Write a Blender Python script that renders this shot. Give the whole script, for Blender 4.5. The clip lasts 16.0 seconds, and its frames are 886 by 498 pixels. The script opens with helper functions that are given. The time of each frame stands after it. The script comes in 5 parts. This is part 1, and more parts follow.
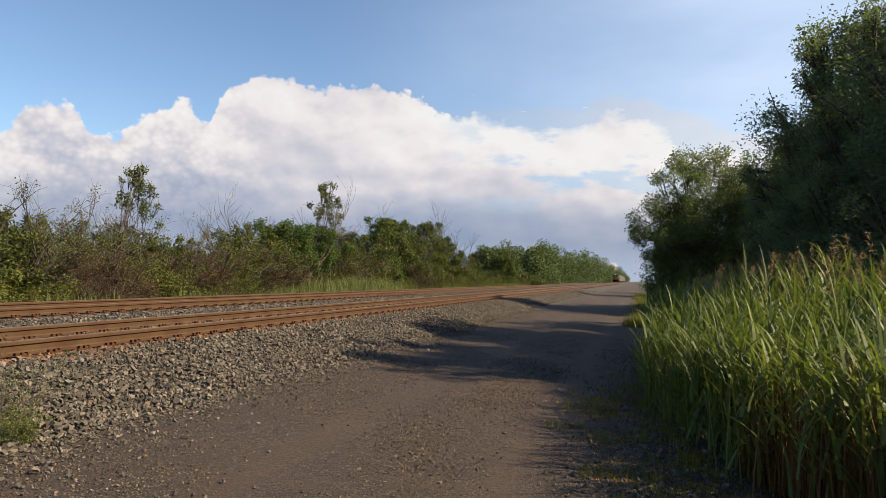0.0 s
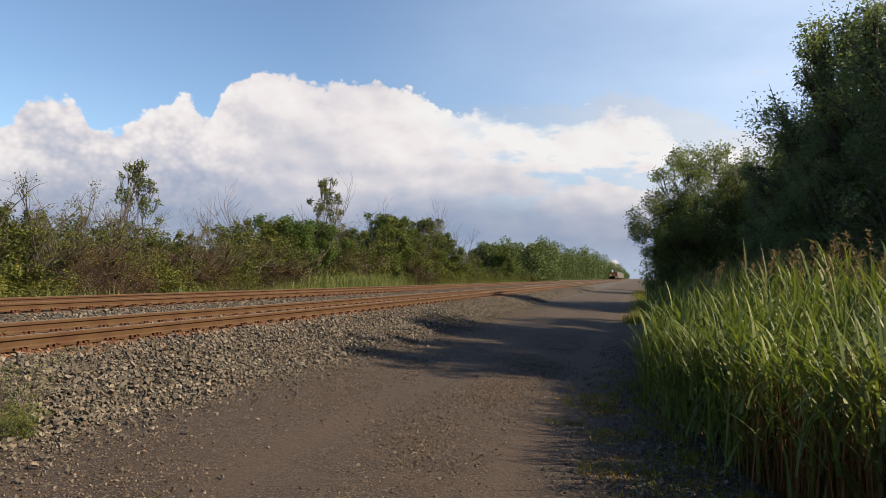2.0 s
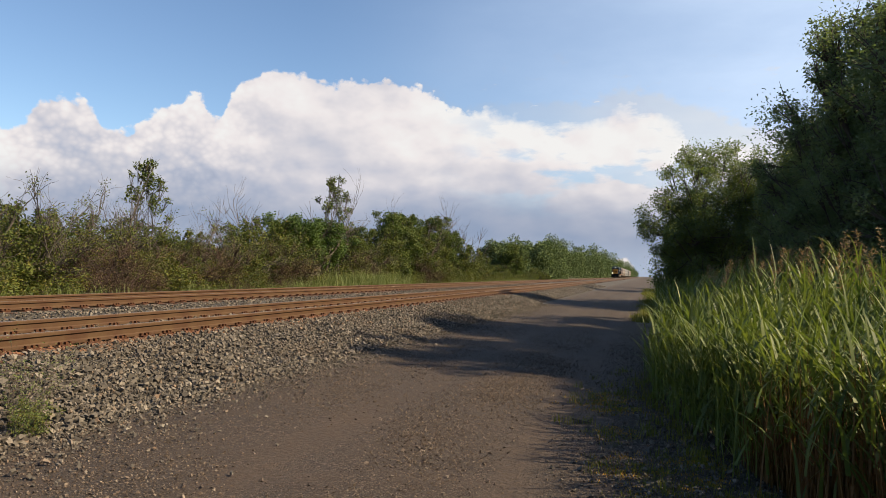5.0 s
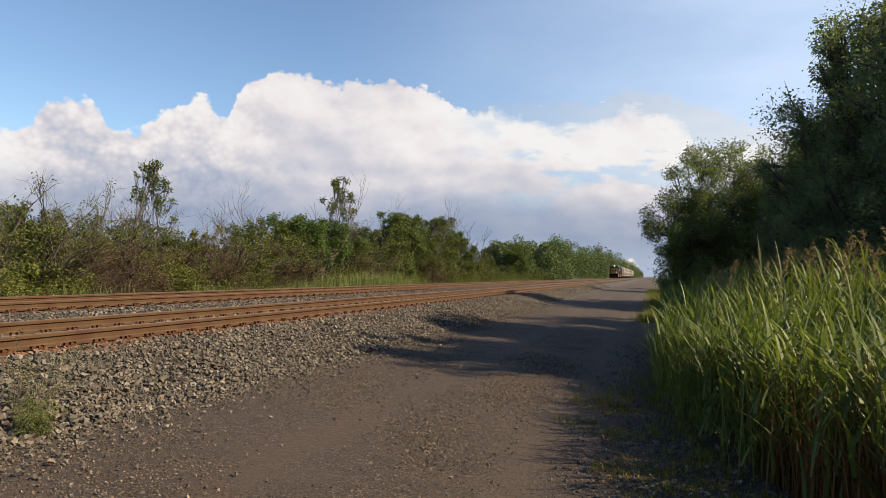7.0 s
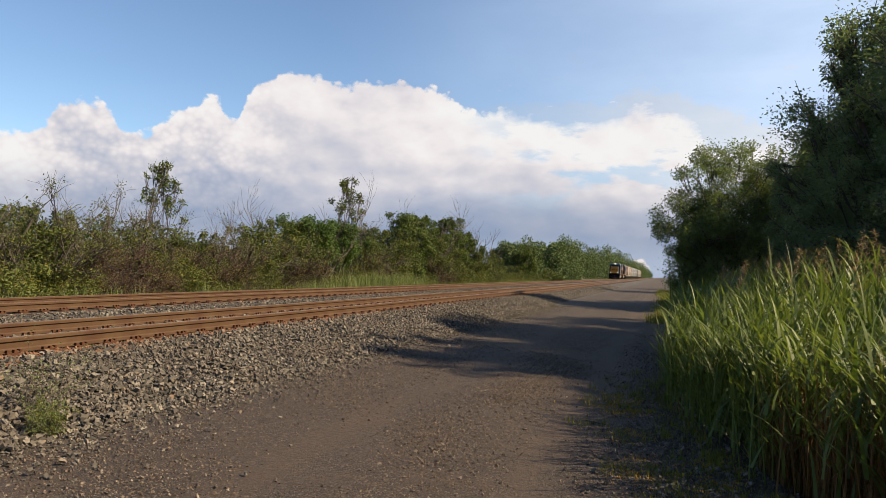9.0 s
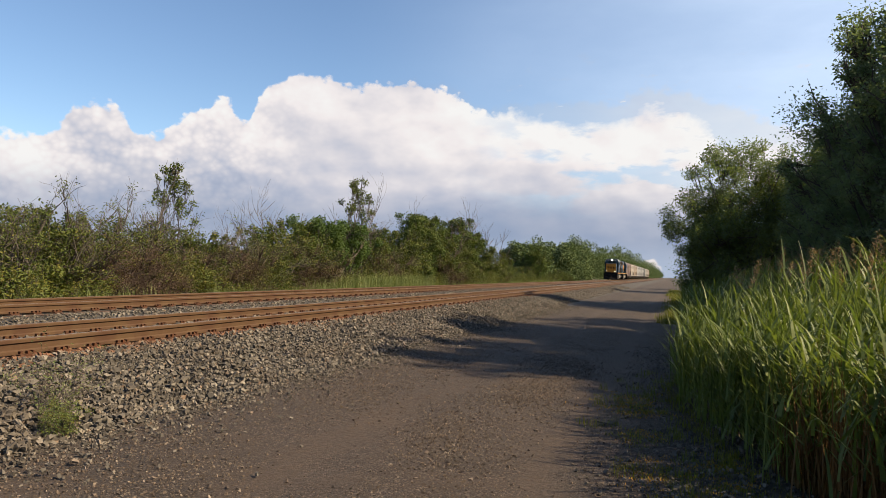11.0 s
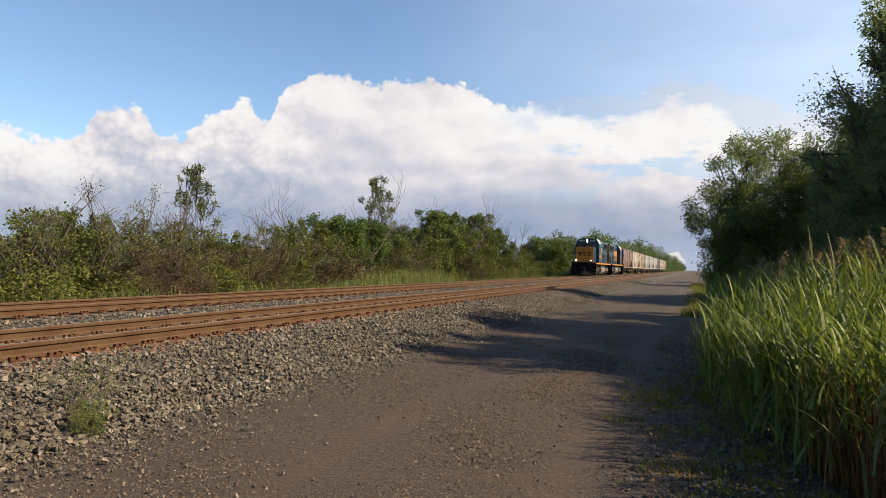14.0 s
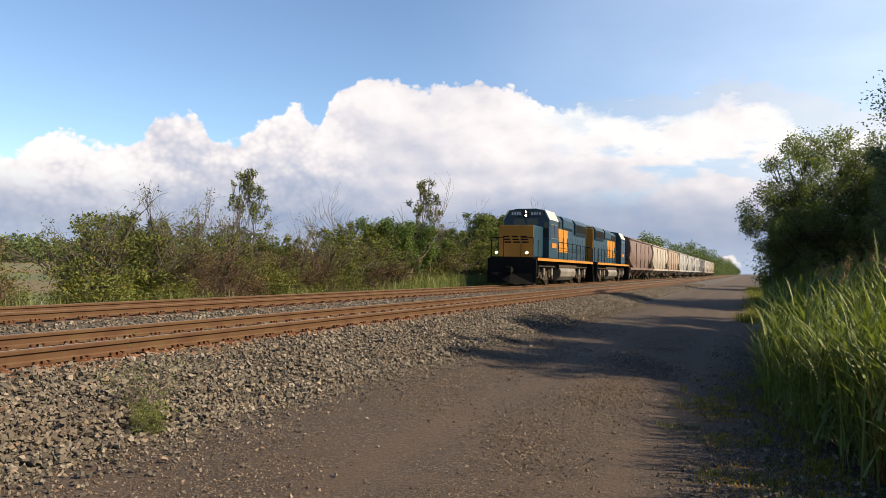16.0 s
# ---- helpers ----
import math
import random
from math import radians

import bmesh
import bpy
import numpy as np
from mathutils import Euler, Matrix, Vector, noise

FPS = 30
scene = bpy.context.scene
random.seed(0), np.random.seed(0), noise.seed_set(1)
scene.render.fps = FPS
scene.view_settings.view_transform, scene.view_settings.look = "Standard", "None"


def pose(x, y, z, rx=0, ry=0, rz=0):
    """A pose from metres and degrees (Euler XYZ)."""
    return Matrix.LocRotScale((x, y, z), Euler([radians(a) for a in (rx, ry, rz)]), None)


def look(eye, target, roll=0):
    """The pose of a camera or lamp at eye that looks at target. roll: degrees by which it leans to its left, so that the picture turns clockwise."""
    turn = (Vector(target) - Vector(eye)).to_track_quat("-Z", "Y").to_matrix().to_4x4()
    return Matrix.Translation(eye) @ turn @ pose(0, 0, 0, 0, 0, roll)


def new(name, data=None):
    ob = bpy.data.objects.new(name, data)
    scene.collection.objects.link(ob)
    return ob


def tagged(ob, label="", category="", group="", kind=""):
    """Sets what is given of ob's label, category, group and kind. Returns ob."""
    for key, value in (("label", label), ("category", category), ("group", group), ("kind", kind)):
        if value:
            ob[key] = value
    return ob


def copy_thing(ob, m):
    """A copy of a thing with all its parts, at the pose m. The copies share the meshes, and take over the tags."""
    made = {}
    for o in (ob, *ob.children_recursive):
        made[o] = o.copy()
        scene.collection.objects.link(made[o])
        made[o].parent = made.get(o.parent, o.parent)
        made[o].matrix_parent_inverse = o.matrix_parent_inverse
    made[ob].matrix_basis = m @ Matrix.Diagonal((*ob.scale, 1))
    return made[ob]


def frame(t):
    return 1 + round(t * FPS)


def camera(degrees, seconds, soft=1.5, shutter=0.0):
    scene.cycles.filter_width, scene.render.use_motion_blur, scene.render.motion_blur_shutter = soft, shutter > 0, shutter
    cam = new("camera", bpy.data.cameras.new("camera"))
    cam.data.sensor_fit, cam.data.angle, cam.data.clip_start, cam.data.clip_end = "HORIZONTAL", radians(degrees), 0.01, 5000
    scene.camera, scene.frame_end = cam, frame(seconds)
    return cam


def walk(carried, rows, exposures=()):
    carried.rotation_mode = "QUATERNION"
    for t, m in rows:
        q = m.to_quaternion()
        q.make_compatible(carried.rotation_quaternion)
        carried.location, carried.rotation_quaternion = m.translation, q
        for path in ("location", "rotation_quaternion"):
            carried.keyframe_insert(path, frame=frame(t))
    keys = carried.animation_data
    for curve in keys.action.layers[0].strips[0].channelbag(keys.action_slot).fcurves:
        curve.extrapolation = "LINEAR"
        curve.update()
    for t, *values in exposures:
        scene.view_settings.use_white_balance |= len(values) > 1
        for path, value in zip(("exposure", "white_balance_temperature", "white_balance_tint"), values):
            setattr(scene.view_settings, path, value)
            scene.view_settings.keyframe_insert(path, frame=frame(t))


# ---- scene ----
# ---------------------------------------------------------------- camera
cam = camera(65.03, 16.0, soft=0.6)
CAMERA_ROWS = [
    (0.0, pose(0.013, -0.009, 1.592, 92.092, -2.107, 15.708)),
    (0.5, pose(0.018, -0.009, 1.589, 91.956, -2.198, 15.632)),
    (1.0, pose(0.016, -0.004, 1.590, 91.845, -2.249, 15.711)),
    (1.5, pose(0.017, -0.011, 1.594, 91.794, -2.230, 15.699)),
    (2.0, pose(0.013, -0.001, 1.592, 91.791, -2.280, 15.699)),
    (2.5, pose(0.010, -0.006, 1.595, 91.804, -2.331, 15.766)),
    (3.0, pose(0.015, -0.006, 1.596, 91.863, -2.379, 15.815)),
    (3.5, pose(0.013, -0.004, 1.588, 91.789, -2.403, 15.969)),
    (4.0, pose(0.024, -0.010, 1.595, 91.671, -2.304, 16.073)),
    (6.5, pose(0.010, 0.000, 1.593, 91.593, -2.332, 16.765)),
    (7.0, pose(0.020, -0.001, 1.593, 91.636, -2.243, 16.752)),
    (7.5, pose(0.019, 0.001, 1.593, 91.643, -2.267, 16.987)),
    (8.0, pose(0.013, 0.002, 1.597, 91.696, -2.292, 17.260)),
    (8.5, pose(0.019, -0.003, 1.595, 91.811, -2.189, 17.342)),
    (9.0, pose(0.020, -0.001, 1.593, 91.652, -2.231, 17.464)),
    (11.5, pose(0.006, 0.012, 1.593, 91.668, -2.042, 18.422)),
    (12.0, pose(0.005, 0.008, 1.592, 91.614, -1.965, 18.551)),
    (12.5, pose(0.004, 0.017, 1.594, 91.502, -1.886, 18.790)),
    (13.0, pose(-0.006, 0.021, 1.593, 91.430, -1.834, 19.316)),
    (13.5, pose(-0.016, 0.022, 1.592, 91.477, -1.708, 19.811)),
    (14.0, pose(-0.015, 0.032, 1.592, 91.311, -1.261, 19.945)),
    (14.5, pose(-0.023, 0.029, 1.594, 91.373, -1.341, 20.385)),
    (15.0, pose(-0.030, 0.023, 1.599, 91.388, -1.339, 20.746)),
    (15.5, pose(-0.035, 0.028, 1.598, 91.230, -1.290, 21.612)),
    (16.0, pose(-0.048, 0.027, 1.601, 91.463, -1.375, 23.834)),
]
walk(cam, CAMERA_ROWS, exposures=[(0.0, 1.16), (9.0, 1.18), (12.5, 1.23), (14.5, 1.27), (16.0, 1.36)])

# ---------------------------------------------------------------- light
SUN_AZ = 89.0      # degrees clockwise from +Y
SUN_EL = 37.5
world = bpy.data.worlds.new("sky")
scene.world = world
world.use_nodes = True
wn, wl = world.node_tree.nodes, world.node_tree.links
sky = wn.new("ShaderNodeTexSky")
sky.sky_type = "NISHITA"
sky.sun_disc = False
sky.sun_elevation = radians(SUN_EL)
sky.sun_rotation = radians(SUN_AZ)
sky.air_density = 1.0
sky.dust_density = 0.3
sky.ozone_density = 3.2
wl.new(sky.outputs[0], wn["Background"].inputs[0])
wn["Background"].inputs[1].default_value = 0.068

sun_data = bpy.data.lights.new("sun", "SUN")
sun_data.energy = 5.0
sun_data.angle = radians(0.53)
sun_data.color = (1.0, 0.81, 0.54)
sun = new("sun", sun_data)
_a, _e = radians(SUN_AZ), radians(SUN_EL)
SUN_DIR = Vector((math.sin(_a) * math.cos(_e), math.cos(_a) * math.cos(_e), math.sin(_e)))
sun.matrix_world = look(SUN_DIR * 50, (0, 0, 0))

# ---------------------------------------------------------------- material helpers


def mat(name):
    m = bpy.data.materials.new(name)
    m.use_nodes = True
    nt = m.node_tree
    return m, nt, nt.nodes, nt.links, nt.nodes["Principled BSDF"]


def noise_node(nt, vec, scale, detail=4.0, rough=0.55):
    n = nt.nodes.new("ShaderNodeTexNoise")
    n.inputs["Scale"].default_value = scale
    n.inputs["Detail"].default_value = detail
    n.inputs["Roughness"].default_value = rough
    if vec is not None:
        nt.links.new(vec, n.inputs["Vector"])
    return n.outputs["Fac"]


def ramp(nt, fac, stops):
    r = nt.nodes.new("ShaderNodeValToRGB")
    e = r.color_ramp.elements
    while len(e) < len(stops):
        e.new(0.5)
    for i, (p, c) in enumerate(stops):
        e[i].position = p
        e[i].color = (*c, 1)
    nt.links.new(fac, r.inputs[0])
    return r.outputs[0]


def mixc(nt, fac, a, b, blend="MIX"):
    n = nt.nodes.new("ShaderNodeMix")
    n.data_type = "RGBA"
    n.blend_type = blend
    for i, v in ((0, fac), (6, a), (7, b)):
        if isinstance(v, (int, float)):
            n.inputs[i].default_value = v
        elif isinstance(v, tuple):
            n.inputs[i].default_value = (*v, 1)
        else:
            nt.links.new(v, n.inputs[i])
    return n.outputs[2]


def mathn(nt, op, a, b=None, clamp=False):
    n = nt.nodes.new("ShaderNodeMath")
    n.operation = op
    n.use_clamp = clamp
    for i, v in ((0, a), (1, b)):
        if v is None:
            continue
        if isinstance(v, (int, float)):
            n.inputs[i].default_value = v
        else:
            nt.links.new(v, n.inputs[i])
    return n.outputs[0]


def maprange(nt, v, a, b, c=0.0, d=1.0, smooth=True):
    n = nt.nodes.new("ShaderNodeMapRange")
    n.interpolation_type = "SMOOTHSTEP" if smooth else "LINEAR"
    nt.links.new(v, n.inputs[0])
    for i, x in ((1, a), (2, b), (3, c), (4, d)):
        if isinstance(x, (int, float)):
            n.inputs[i].default_value = x
        else:
            nt.links.new(x, n.inputs[i])
    return n.outputs[0]


def bump(nt, bsdf, height, strength=0.3, dist=0.01):
    b = nt.nodes.new("ShaderNodeBump")
    b.inputs["Strength"].default_value = strength
    b.inputs["Distance"].default_value = dist
    nt.links.new(height, b.inputs["Height"])
    nt.links.new(b.outputs[0], bsdf.inputs["Normal"])


def object_vec(nt):
    return nt.nodes.new("ShaderNodeTexCoord").outputs["Object"]


def world_vec(nt):
    return nt.nodes.new("ShaderNodeNewGeometry").outputs["Position"]


def worn(name, col, dirt, rough=0.6, metal=0.0, fine=14.0, coarse=1.2, amount=0.6, bump_strength=0.2, spec=0.5):
    """Paint or metal with dirt at two scales."""
    m, nt, n, l, p = mat(name)
    v = object_vec(nt)
    a = noise_node(nt, v, coarse, 5)
    b = noise_node(nt, v, fine, 6, 0.65)
    f = mathn(nt, "MULTIPLY", maprange(nt, a, 0.35, 0.7), amount)
    c = mixc(nt, f, col, dirt)
    c = mixc(nt, maprange(nt, b, 0.3, 0.75, 0.0, 0.35), c, dirt)
    l.new(c, p.inputs["Base Color"])
    p.inputs["Roughness"].default_value = rough
    p.inputs["Specular IOR Level"].default_value = spec
    p.inputs["Metallic"].default_value = metal
    bump(nt, p, b, bump_strength, 0.004)
    return m


def leafy(name, dark, light, trans=0.35, rough=0.55, gloss=0.22):
    """Leaves: each one its own shade, light passes through."""
    m, nt, n, l, p = mat(name)
    g = n.new("ShaderNodeNewGeometry")
    big = noise_node(nt, g.outputs["Position"], 0.9, 2)
    f = mathn(nt, "ADD", mathn(nt, "MULTIPLY", g.outputs["Random Per Island"], 0.65),
              maprange(nt, big, 0.3, 0.7, 0.0, 0.35))
    c = mixc(nt, f, dark, light)
    l.new(c, p.inputs["Base Color"])
    p.inputs["Roughness"].default_value = rough
    p.inputs["Specular IOR Level"].default_value = gloss
    t = n.new("ShaderNodeBsdfTranslucent")
    l.new(mixc(nt, 1.0, c, (1.0, 1.05, 0.45), "MULTIPLY"), t.inputs[0])
    s = n.new("ShaderNodeMixShader")
    s.inputs[0].default_value = trans
    l.new(p.outputs[0], s.inputs[1])
    l.new(t.outputs[0], s.inputs[2])
    l.new(s.outputs[0], n["Material Output"].inputs[0])
    return m


def stony(name, stops, rough=0.85):
    m, nt, n, l, p = mat(name)
    g = n.new("ShaderNodeNewGeometry")
    c = ramp(nt, g.outputs["Random Per Island"], stops)
    b = noise_node(nt, g.outputs["Position"], 60, 5, 0.7)
    d = noise_node(nt, g.outputs["Position"], 0.8, 3)
    c = mixc(nt, maprange(nt, b, 0.3, 0.75, 0.0, 0.45), c, (0.030, 0.026, 0.021))
    c = mixc(nt, maprange(nt, d, 0.45, 0.7, 0.0, 0.4), c, (0.070, 0.050, 0.034))
    l.new(c, p.inputs["Base Color"])
    p.inputs["Roughness"].default_value = rough
    bump(nt, p, b, 0.4, 0.006)
    return m


# ---------------------------------------------------------------- materials
def ground_material():
    m, nt, n, l, p = mat("ground_soil")
    pos = world_vec(nt)
    sep = n.new("ShaderNodeSeparateXYZ")
    l.new(pos, sep.inputs[0])
    wob = noise_node(nt, pos, 0.9, 5, 0.6)
    x = mathn(nt, "ADD", sep.outputs[0], mathn(nt, "MULTIPLY", mathn(nt, "SUBTRACT", wob, 0.5), 1.1))
    fine = noise_node(nt, pos, 55, 6, 0.75)
    mid = noise_node(nt, pos, 7, 5, 0.65)
    big = noise_node(nt, pos, 0.55, 4, 0.55)
    vor = n.new("ShaderNodeTexVoronoi")
    vor.inputs["Scale"].default_value = 20
    l.new(pos, vor.inputs["Vector"])
    # compacted cinder and grit
    dirt = mixc(nt, maprange(nt, big, 0.3, 0.7), (0.023, 0.0132, 0.0074), (0.036, 0.0208, 0.0118))
    dirt = mixc(nt, maprange(nt, mid, 0.35, 0.7, 0.0, 0.5), dirt, (0.018, 0.0115, 0.008))
    dirt = mixc(nt, maprange(nt, fine, 0.45, 0.75, 0.0, 0.6), dirt, (0.080, 0.052, 0.033))
    # the wheels keep two strips smooth and pale
    w1 = maprange(nt, mathn(nt, "ABSOLUTE", mathn(nt, "ADD", x, 0.95)), 0.08, 0.30, 0.3, 1.0)
    w2 = maprange(nt, mathn(nt, "ABSOLUTE", mathn(nt, "ADD", x, 2.9)), 0.05, 0.4, 0.4, 1.0)
    loose = mathn(nt, "MULTIPLY", mathn(nt, "MULTIPLY", w1, w2), maprange(nt, noise_node(nt, pos, 1.6, 4), 0.35, 0.6, 0.45, 1.0))
    dirt = mixc(nt, maprange(nt, w1, 0.3, 1.0, 0.22, 0.0), dirt, (0.046, 0.029, 0.019))
    grain = n.new("ShaderNodeTexVoronoi")
    grain.inputs["Scale"].default_value = 75
    l.new(pos, grain.inputs["Vector"])
    gs = n.new("ShaderNodeSeparateXYZ")
    l.new(grain.outputs["Color"], gs.inputs[0])
    dirt = mixc(nt, mathn(nt, "MULTIPLY", maprange(nt, gs.outputs[0], 0.72, 0.98, 0.0, 0.8), loose), dirt, (0.145, 0.108, 0.078))
    dirt = mixc(nt, mathn(nt, "MULTIPLY", maprange(nt, gs.outputs[1], 0.70, 0.95, 0.0, 0.8), loose), dirt, (0.010, 0.007, 0.005))
    # broken stone, much darker than the loose stones, as shade in their gaps
    stone = ramp(nt, vor.outputs["Color"], [(0.0, (0.008, 0.007, 0.006)), (0.5, (0.022, 0.019, 0.015)), (1.0, (0.07, 0.06, 0.05))])
    stone = mixc(nt, maprange(nt, mid, 0.4, 0.75, 0.0, 0.5), stone, (0.11, 0.085, 0.065))
    # damp soil with dead stalks
    soil = mixc(nt, maprange(nt, mid, 0.3, 0.7), (0.026, 0.021, 0.014), (0.050, 0.041, 0.020))
    field = mixc(nt, maprange(nt, noise_node(nt, pos, 0.03, 4), 0.35, 0.65), (0.115, 0.066, 0.036), (0.055, 0.068, 0.024))
    f1 = maprange(nt, x, -5.10, -4.55)
    c = mixc(nt, f1, stone, dirt)
    c = mixc(nt, maprange(nt, x, 0.2, 1.1), c, soil)
    c = mixc(nt, maprange(nt, x, -16.6, -17.4), c, soil)
    c = mixc(nt, maprange(nt, x, -26.0, -34.0), c, field)
    l.new(c, p.inputs["Base Color"])
    p.inputs["Roughness"].default_value = 0.9
    h = mathn(nt, "ADD", mathn(nt, "MULTIPLY", fine, 0.5), mathn(nt, "MULTIPLY", vor.outputs["Distance"], 0.6))
    h = mathn(nt, "SUBTRACT", h, mathn(nt, "MULTIPLY", mathn(nt, "MULTIPLY", grain.outputs["Distance"], loose), 1.1))
    bump(nt, p, h, 1.0, 0.016)
    return m


M_GROUND = ground_material()
M_BALLAST = stony("ballast_stone", [(0.0, (0.036, 0.030, 0.024)), (0.4, (0.072, 0.061, 0.048)), (0.75, (0.120, 0.101, 0.080)), (0.93, (0.200, 0.172, 0.140)), (1.0, (0.140, 0.084, 0.050))])
M_RUSTY = stony("rust_stained_stone", [(0.0, (0.0654, 0.0246, 0.0104)), (0.5, (0.1300, 0.0484, 0.0192)), (1.0, (0.1845, 0.0927, 0.0440))])
M_GRIT = stony("road_grit", [(0.0, (0.0287, 0.0195, 0.0134)), (0.5, (0.066, 0.043, 0.029)), (0.8, (0.130, 0.092, 0.064)), (1.0, (0.215, 0.170, 0.130))])
M_RAIL = worn("rail_steel", (0.068, 0.039, 0.018), (0.044, 0.018, 0.009), 0.75, 0.0, 30, 2.0, 0.8, 0.3, 0.25)
M_RAILTOP = worn("rail_running_surface", (0.20, 0.155, 0.115), (0.13, 0.072, 0.040), 0.5, 0.3, 30, 1.5, 0.4, 0.05)
M_PLATE = worn("rusty_tie_plate", (0.070, 0.026, 0.011), (0.034, 0.016, 0.010), 0.85, 0.0, 40, 4, spec=0.2)
M_TIE = worn("creosoted_wood", (0.045, 0.028, 0.019), (0.095, 0.042, 0.020), 0.85, 0, 22, 3.0, 0.8, 0.5)
M_LEAF_R = leafy("oak_leaf", (0.082, 0.118, 0.070), (0.165, 0.200, 0.108), 0.52)
M_LEAF_R2 = leafy("willow_leaf", (0.074, 0.106, 0.038), (0.185, 0.210, 0.062), 0.52)
M_LEAF_L = leafy("shrub_leaf", (0.0200, 0.0360, 0.0085), (0.1300, 0.1520, 0.0330), 0.34)
M_LEAF_L2 = leafy("vine_leaf", (0.028, 0.056, 0.014), (0.095, 0.140, 0.030), 0.32)
M_LEAF_Y = leafy("yellowing_leaf", (0.060, 0.062, 0.011), (0.165, 0.150, 0.030), 0.35)
M_LEAF_B = leafy("withered_leaf", (0.0416, 0.0247, 0.0145), (0.0892, 0.0561, 0.0306), 0.15)
# leaves of the far woods, with the haze of distance in their colour
M_LEAF_FAR = leafy("hazed_far_wood_leaf", (0.050, 0.078, 0.040), (0.130, 0.160, 0.074), 0.25, 0.9, 0.02)
M_BARK = worn("grey_bark", (0.068, 0.055, 0.043), (0.032, 0.026, 0.020), 0.9, 0, 40, 5, 0.7, 0.6)
M_TWIG = worn("dead_twig", (0.115, 0.092, 0.074), (0.06, 0.047, 0.037), 0.9, 0, 40, 5, 0.7, 0.4)
M_BROWNTWIG = worn("brown_twig", (0.060, 0.036, 0.026), (0.030, 0.018, 0.014), 0.9, 0, 40, 5, 0.7, 0.4)
M_REED = leafy("reed_blade", (0.038, 0.066, 0.015), (0.170, 0.200, 0.054), 0.42, 0.5, 0.35)
M_REEDDRY = leafy("dry_reed_stem", (0.085, 0.040, 0.013), (0.165, 0.088, 0.031), 0.15)
M_PLUME = leafy("reed_plume_fibre", (0.1496, 0.0884, 0.0578), (0.2856, 0.2040, 0.1360), 0.4)
M_GRASS = leafy("verge_grass", (0.0680, 0.0884, 0.0136), (0.1836, 0.1700, 0.0272), 0.35)
M_GRASSDRY = leafy("withered_moss", (0.2210, 0.1173, 0.0170), (0.3910, 0.2346, 0.0340), 0.2)
M_GRASSL = leafy("pale_reed_grass", (0.0816, 0.1088, 0.0306), (0.2040, 0.2244, 0.0952), 0.35)

M_BLUE = worn("dark_blue_paint", (0.0075, 0.032, 0.056), (0.020, 0.030, 0.036), 0.42, 0, 9, 0.8, 0.4, 0.05, 0.3)
M_ROOF = worn("faded_roof_paint", (0.0544, 0.0867, 0.1088), (0.1088, 0.1088, 0.1028), 0.5, 0, 9, 0.8, 0.5, 0.05)
# far paler than the roof: the sunlight on the chamfers is in this colour
M_CHAMFER = worn("sunlit_roof_edge_tone", (0.34, 0.36, 0.36), (0.20, 0.20, 0.19), 0.5, 0, 9, 0.8, 0.5, 0.05)
M_YELLOW = worn("yellow_paint", (0.34, 0.145, 0.015), (0.21, 0.09, 0.016), 0.5, 0, 12, 1.0, 0.45, 0.05, 0.2)
M_BLACK = worn("sooty_black_steel", (0.006, 0.006, 0.007), (0.012, 0.010, 0.009), 0.85, 0.0, 12, 1.5, 0.5, 0.2, 0.08)
M_TRUCK = worn("dusty_truck_steel", (0.028, 0.023, 0.019), (0.062, 0.048, 0.036), 0.85, 0.0, 14, 1.5, 0.6, 0.3, 0.15)
M_TANK = worn("grey_fuel_tank_paint", (0.1793, 0.1683, 0.1521), (0.0816, 0.0654, 0.0485), 0.5, 0.1, 8, 0.8, 0.7, 0.1)
M_GRILLE = worn("radiator_grille", (0.006, 0.007, 0.008), (0.016, 0.015, 0.014), 0.8, 0.0, 20, 2, spec=0.1)
M_BOARD = worn("number_board", (0.045, 0.05, 0.055), (0.03, 0.03, 0.03), 0.5, spec=0.2)
M_DIGIT = worn("pale_digit_paint", (0.42, 0.43, 0.42), (0.25, 0.25, 0.24), 0.5)


def glassy(name, col):
    m, nt, n, l, p = mat(name)
    p.inputs["Base Color"].default_value = (*col, 1)
    p.inputs["Roughness"].default_value = 0.08
    p.inputs["Specular IOR Level"].default_value = 0.35
    return m


def glow(name, col, strength):
    m, nt, n, l, p = mat(name)
    p.inputs["Base Color"].default_value = (*col, 1)
    p.inputs["Emission Color"].default_value = (*col, 1)
    p.inputs["Emission Strength"].default_value = strength
    return m


M_GLASS = glassy("cab_glass", (0.008, 0.012, 0.016))
M_LAMP = glow("headlight_lens", (1.0, 0.86, 0.66), 9.0)

# ---------------------------------------------------------------- mesh helpers


def empty(name, label, category, group="", m=None):
    e = new(name)
    e.empty_display_size = 0.2
    if m is not None:
        e.matrix_world = m
    return tagged(e, label, category, group)


def link_mesh(name, me, materials, parent=None, label=""):
    for mm in (materials if isinstance(materials, (list, tuple)) else [materials]):
        me.materials.append(mm)
    ob = new(name, me)
    if parent is not None:
        ob.parent = parent
    if label:
        ob["label"] = label
    return ob


def part(name, bm, material, parent, label="", smooth=False):
    me = bpy.data.meshes.new(name)
    bm.to_mesh(me)
    bm.free()
    if smooth:
        me.polygons.foreach_set("use_smooth", [True] * len(me.polygons))
    return link_mesh(name, me, material, parent, label)


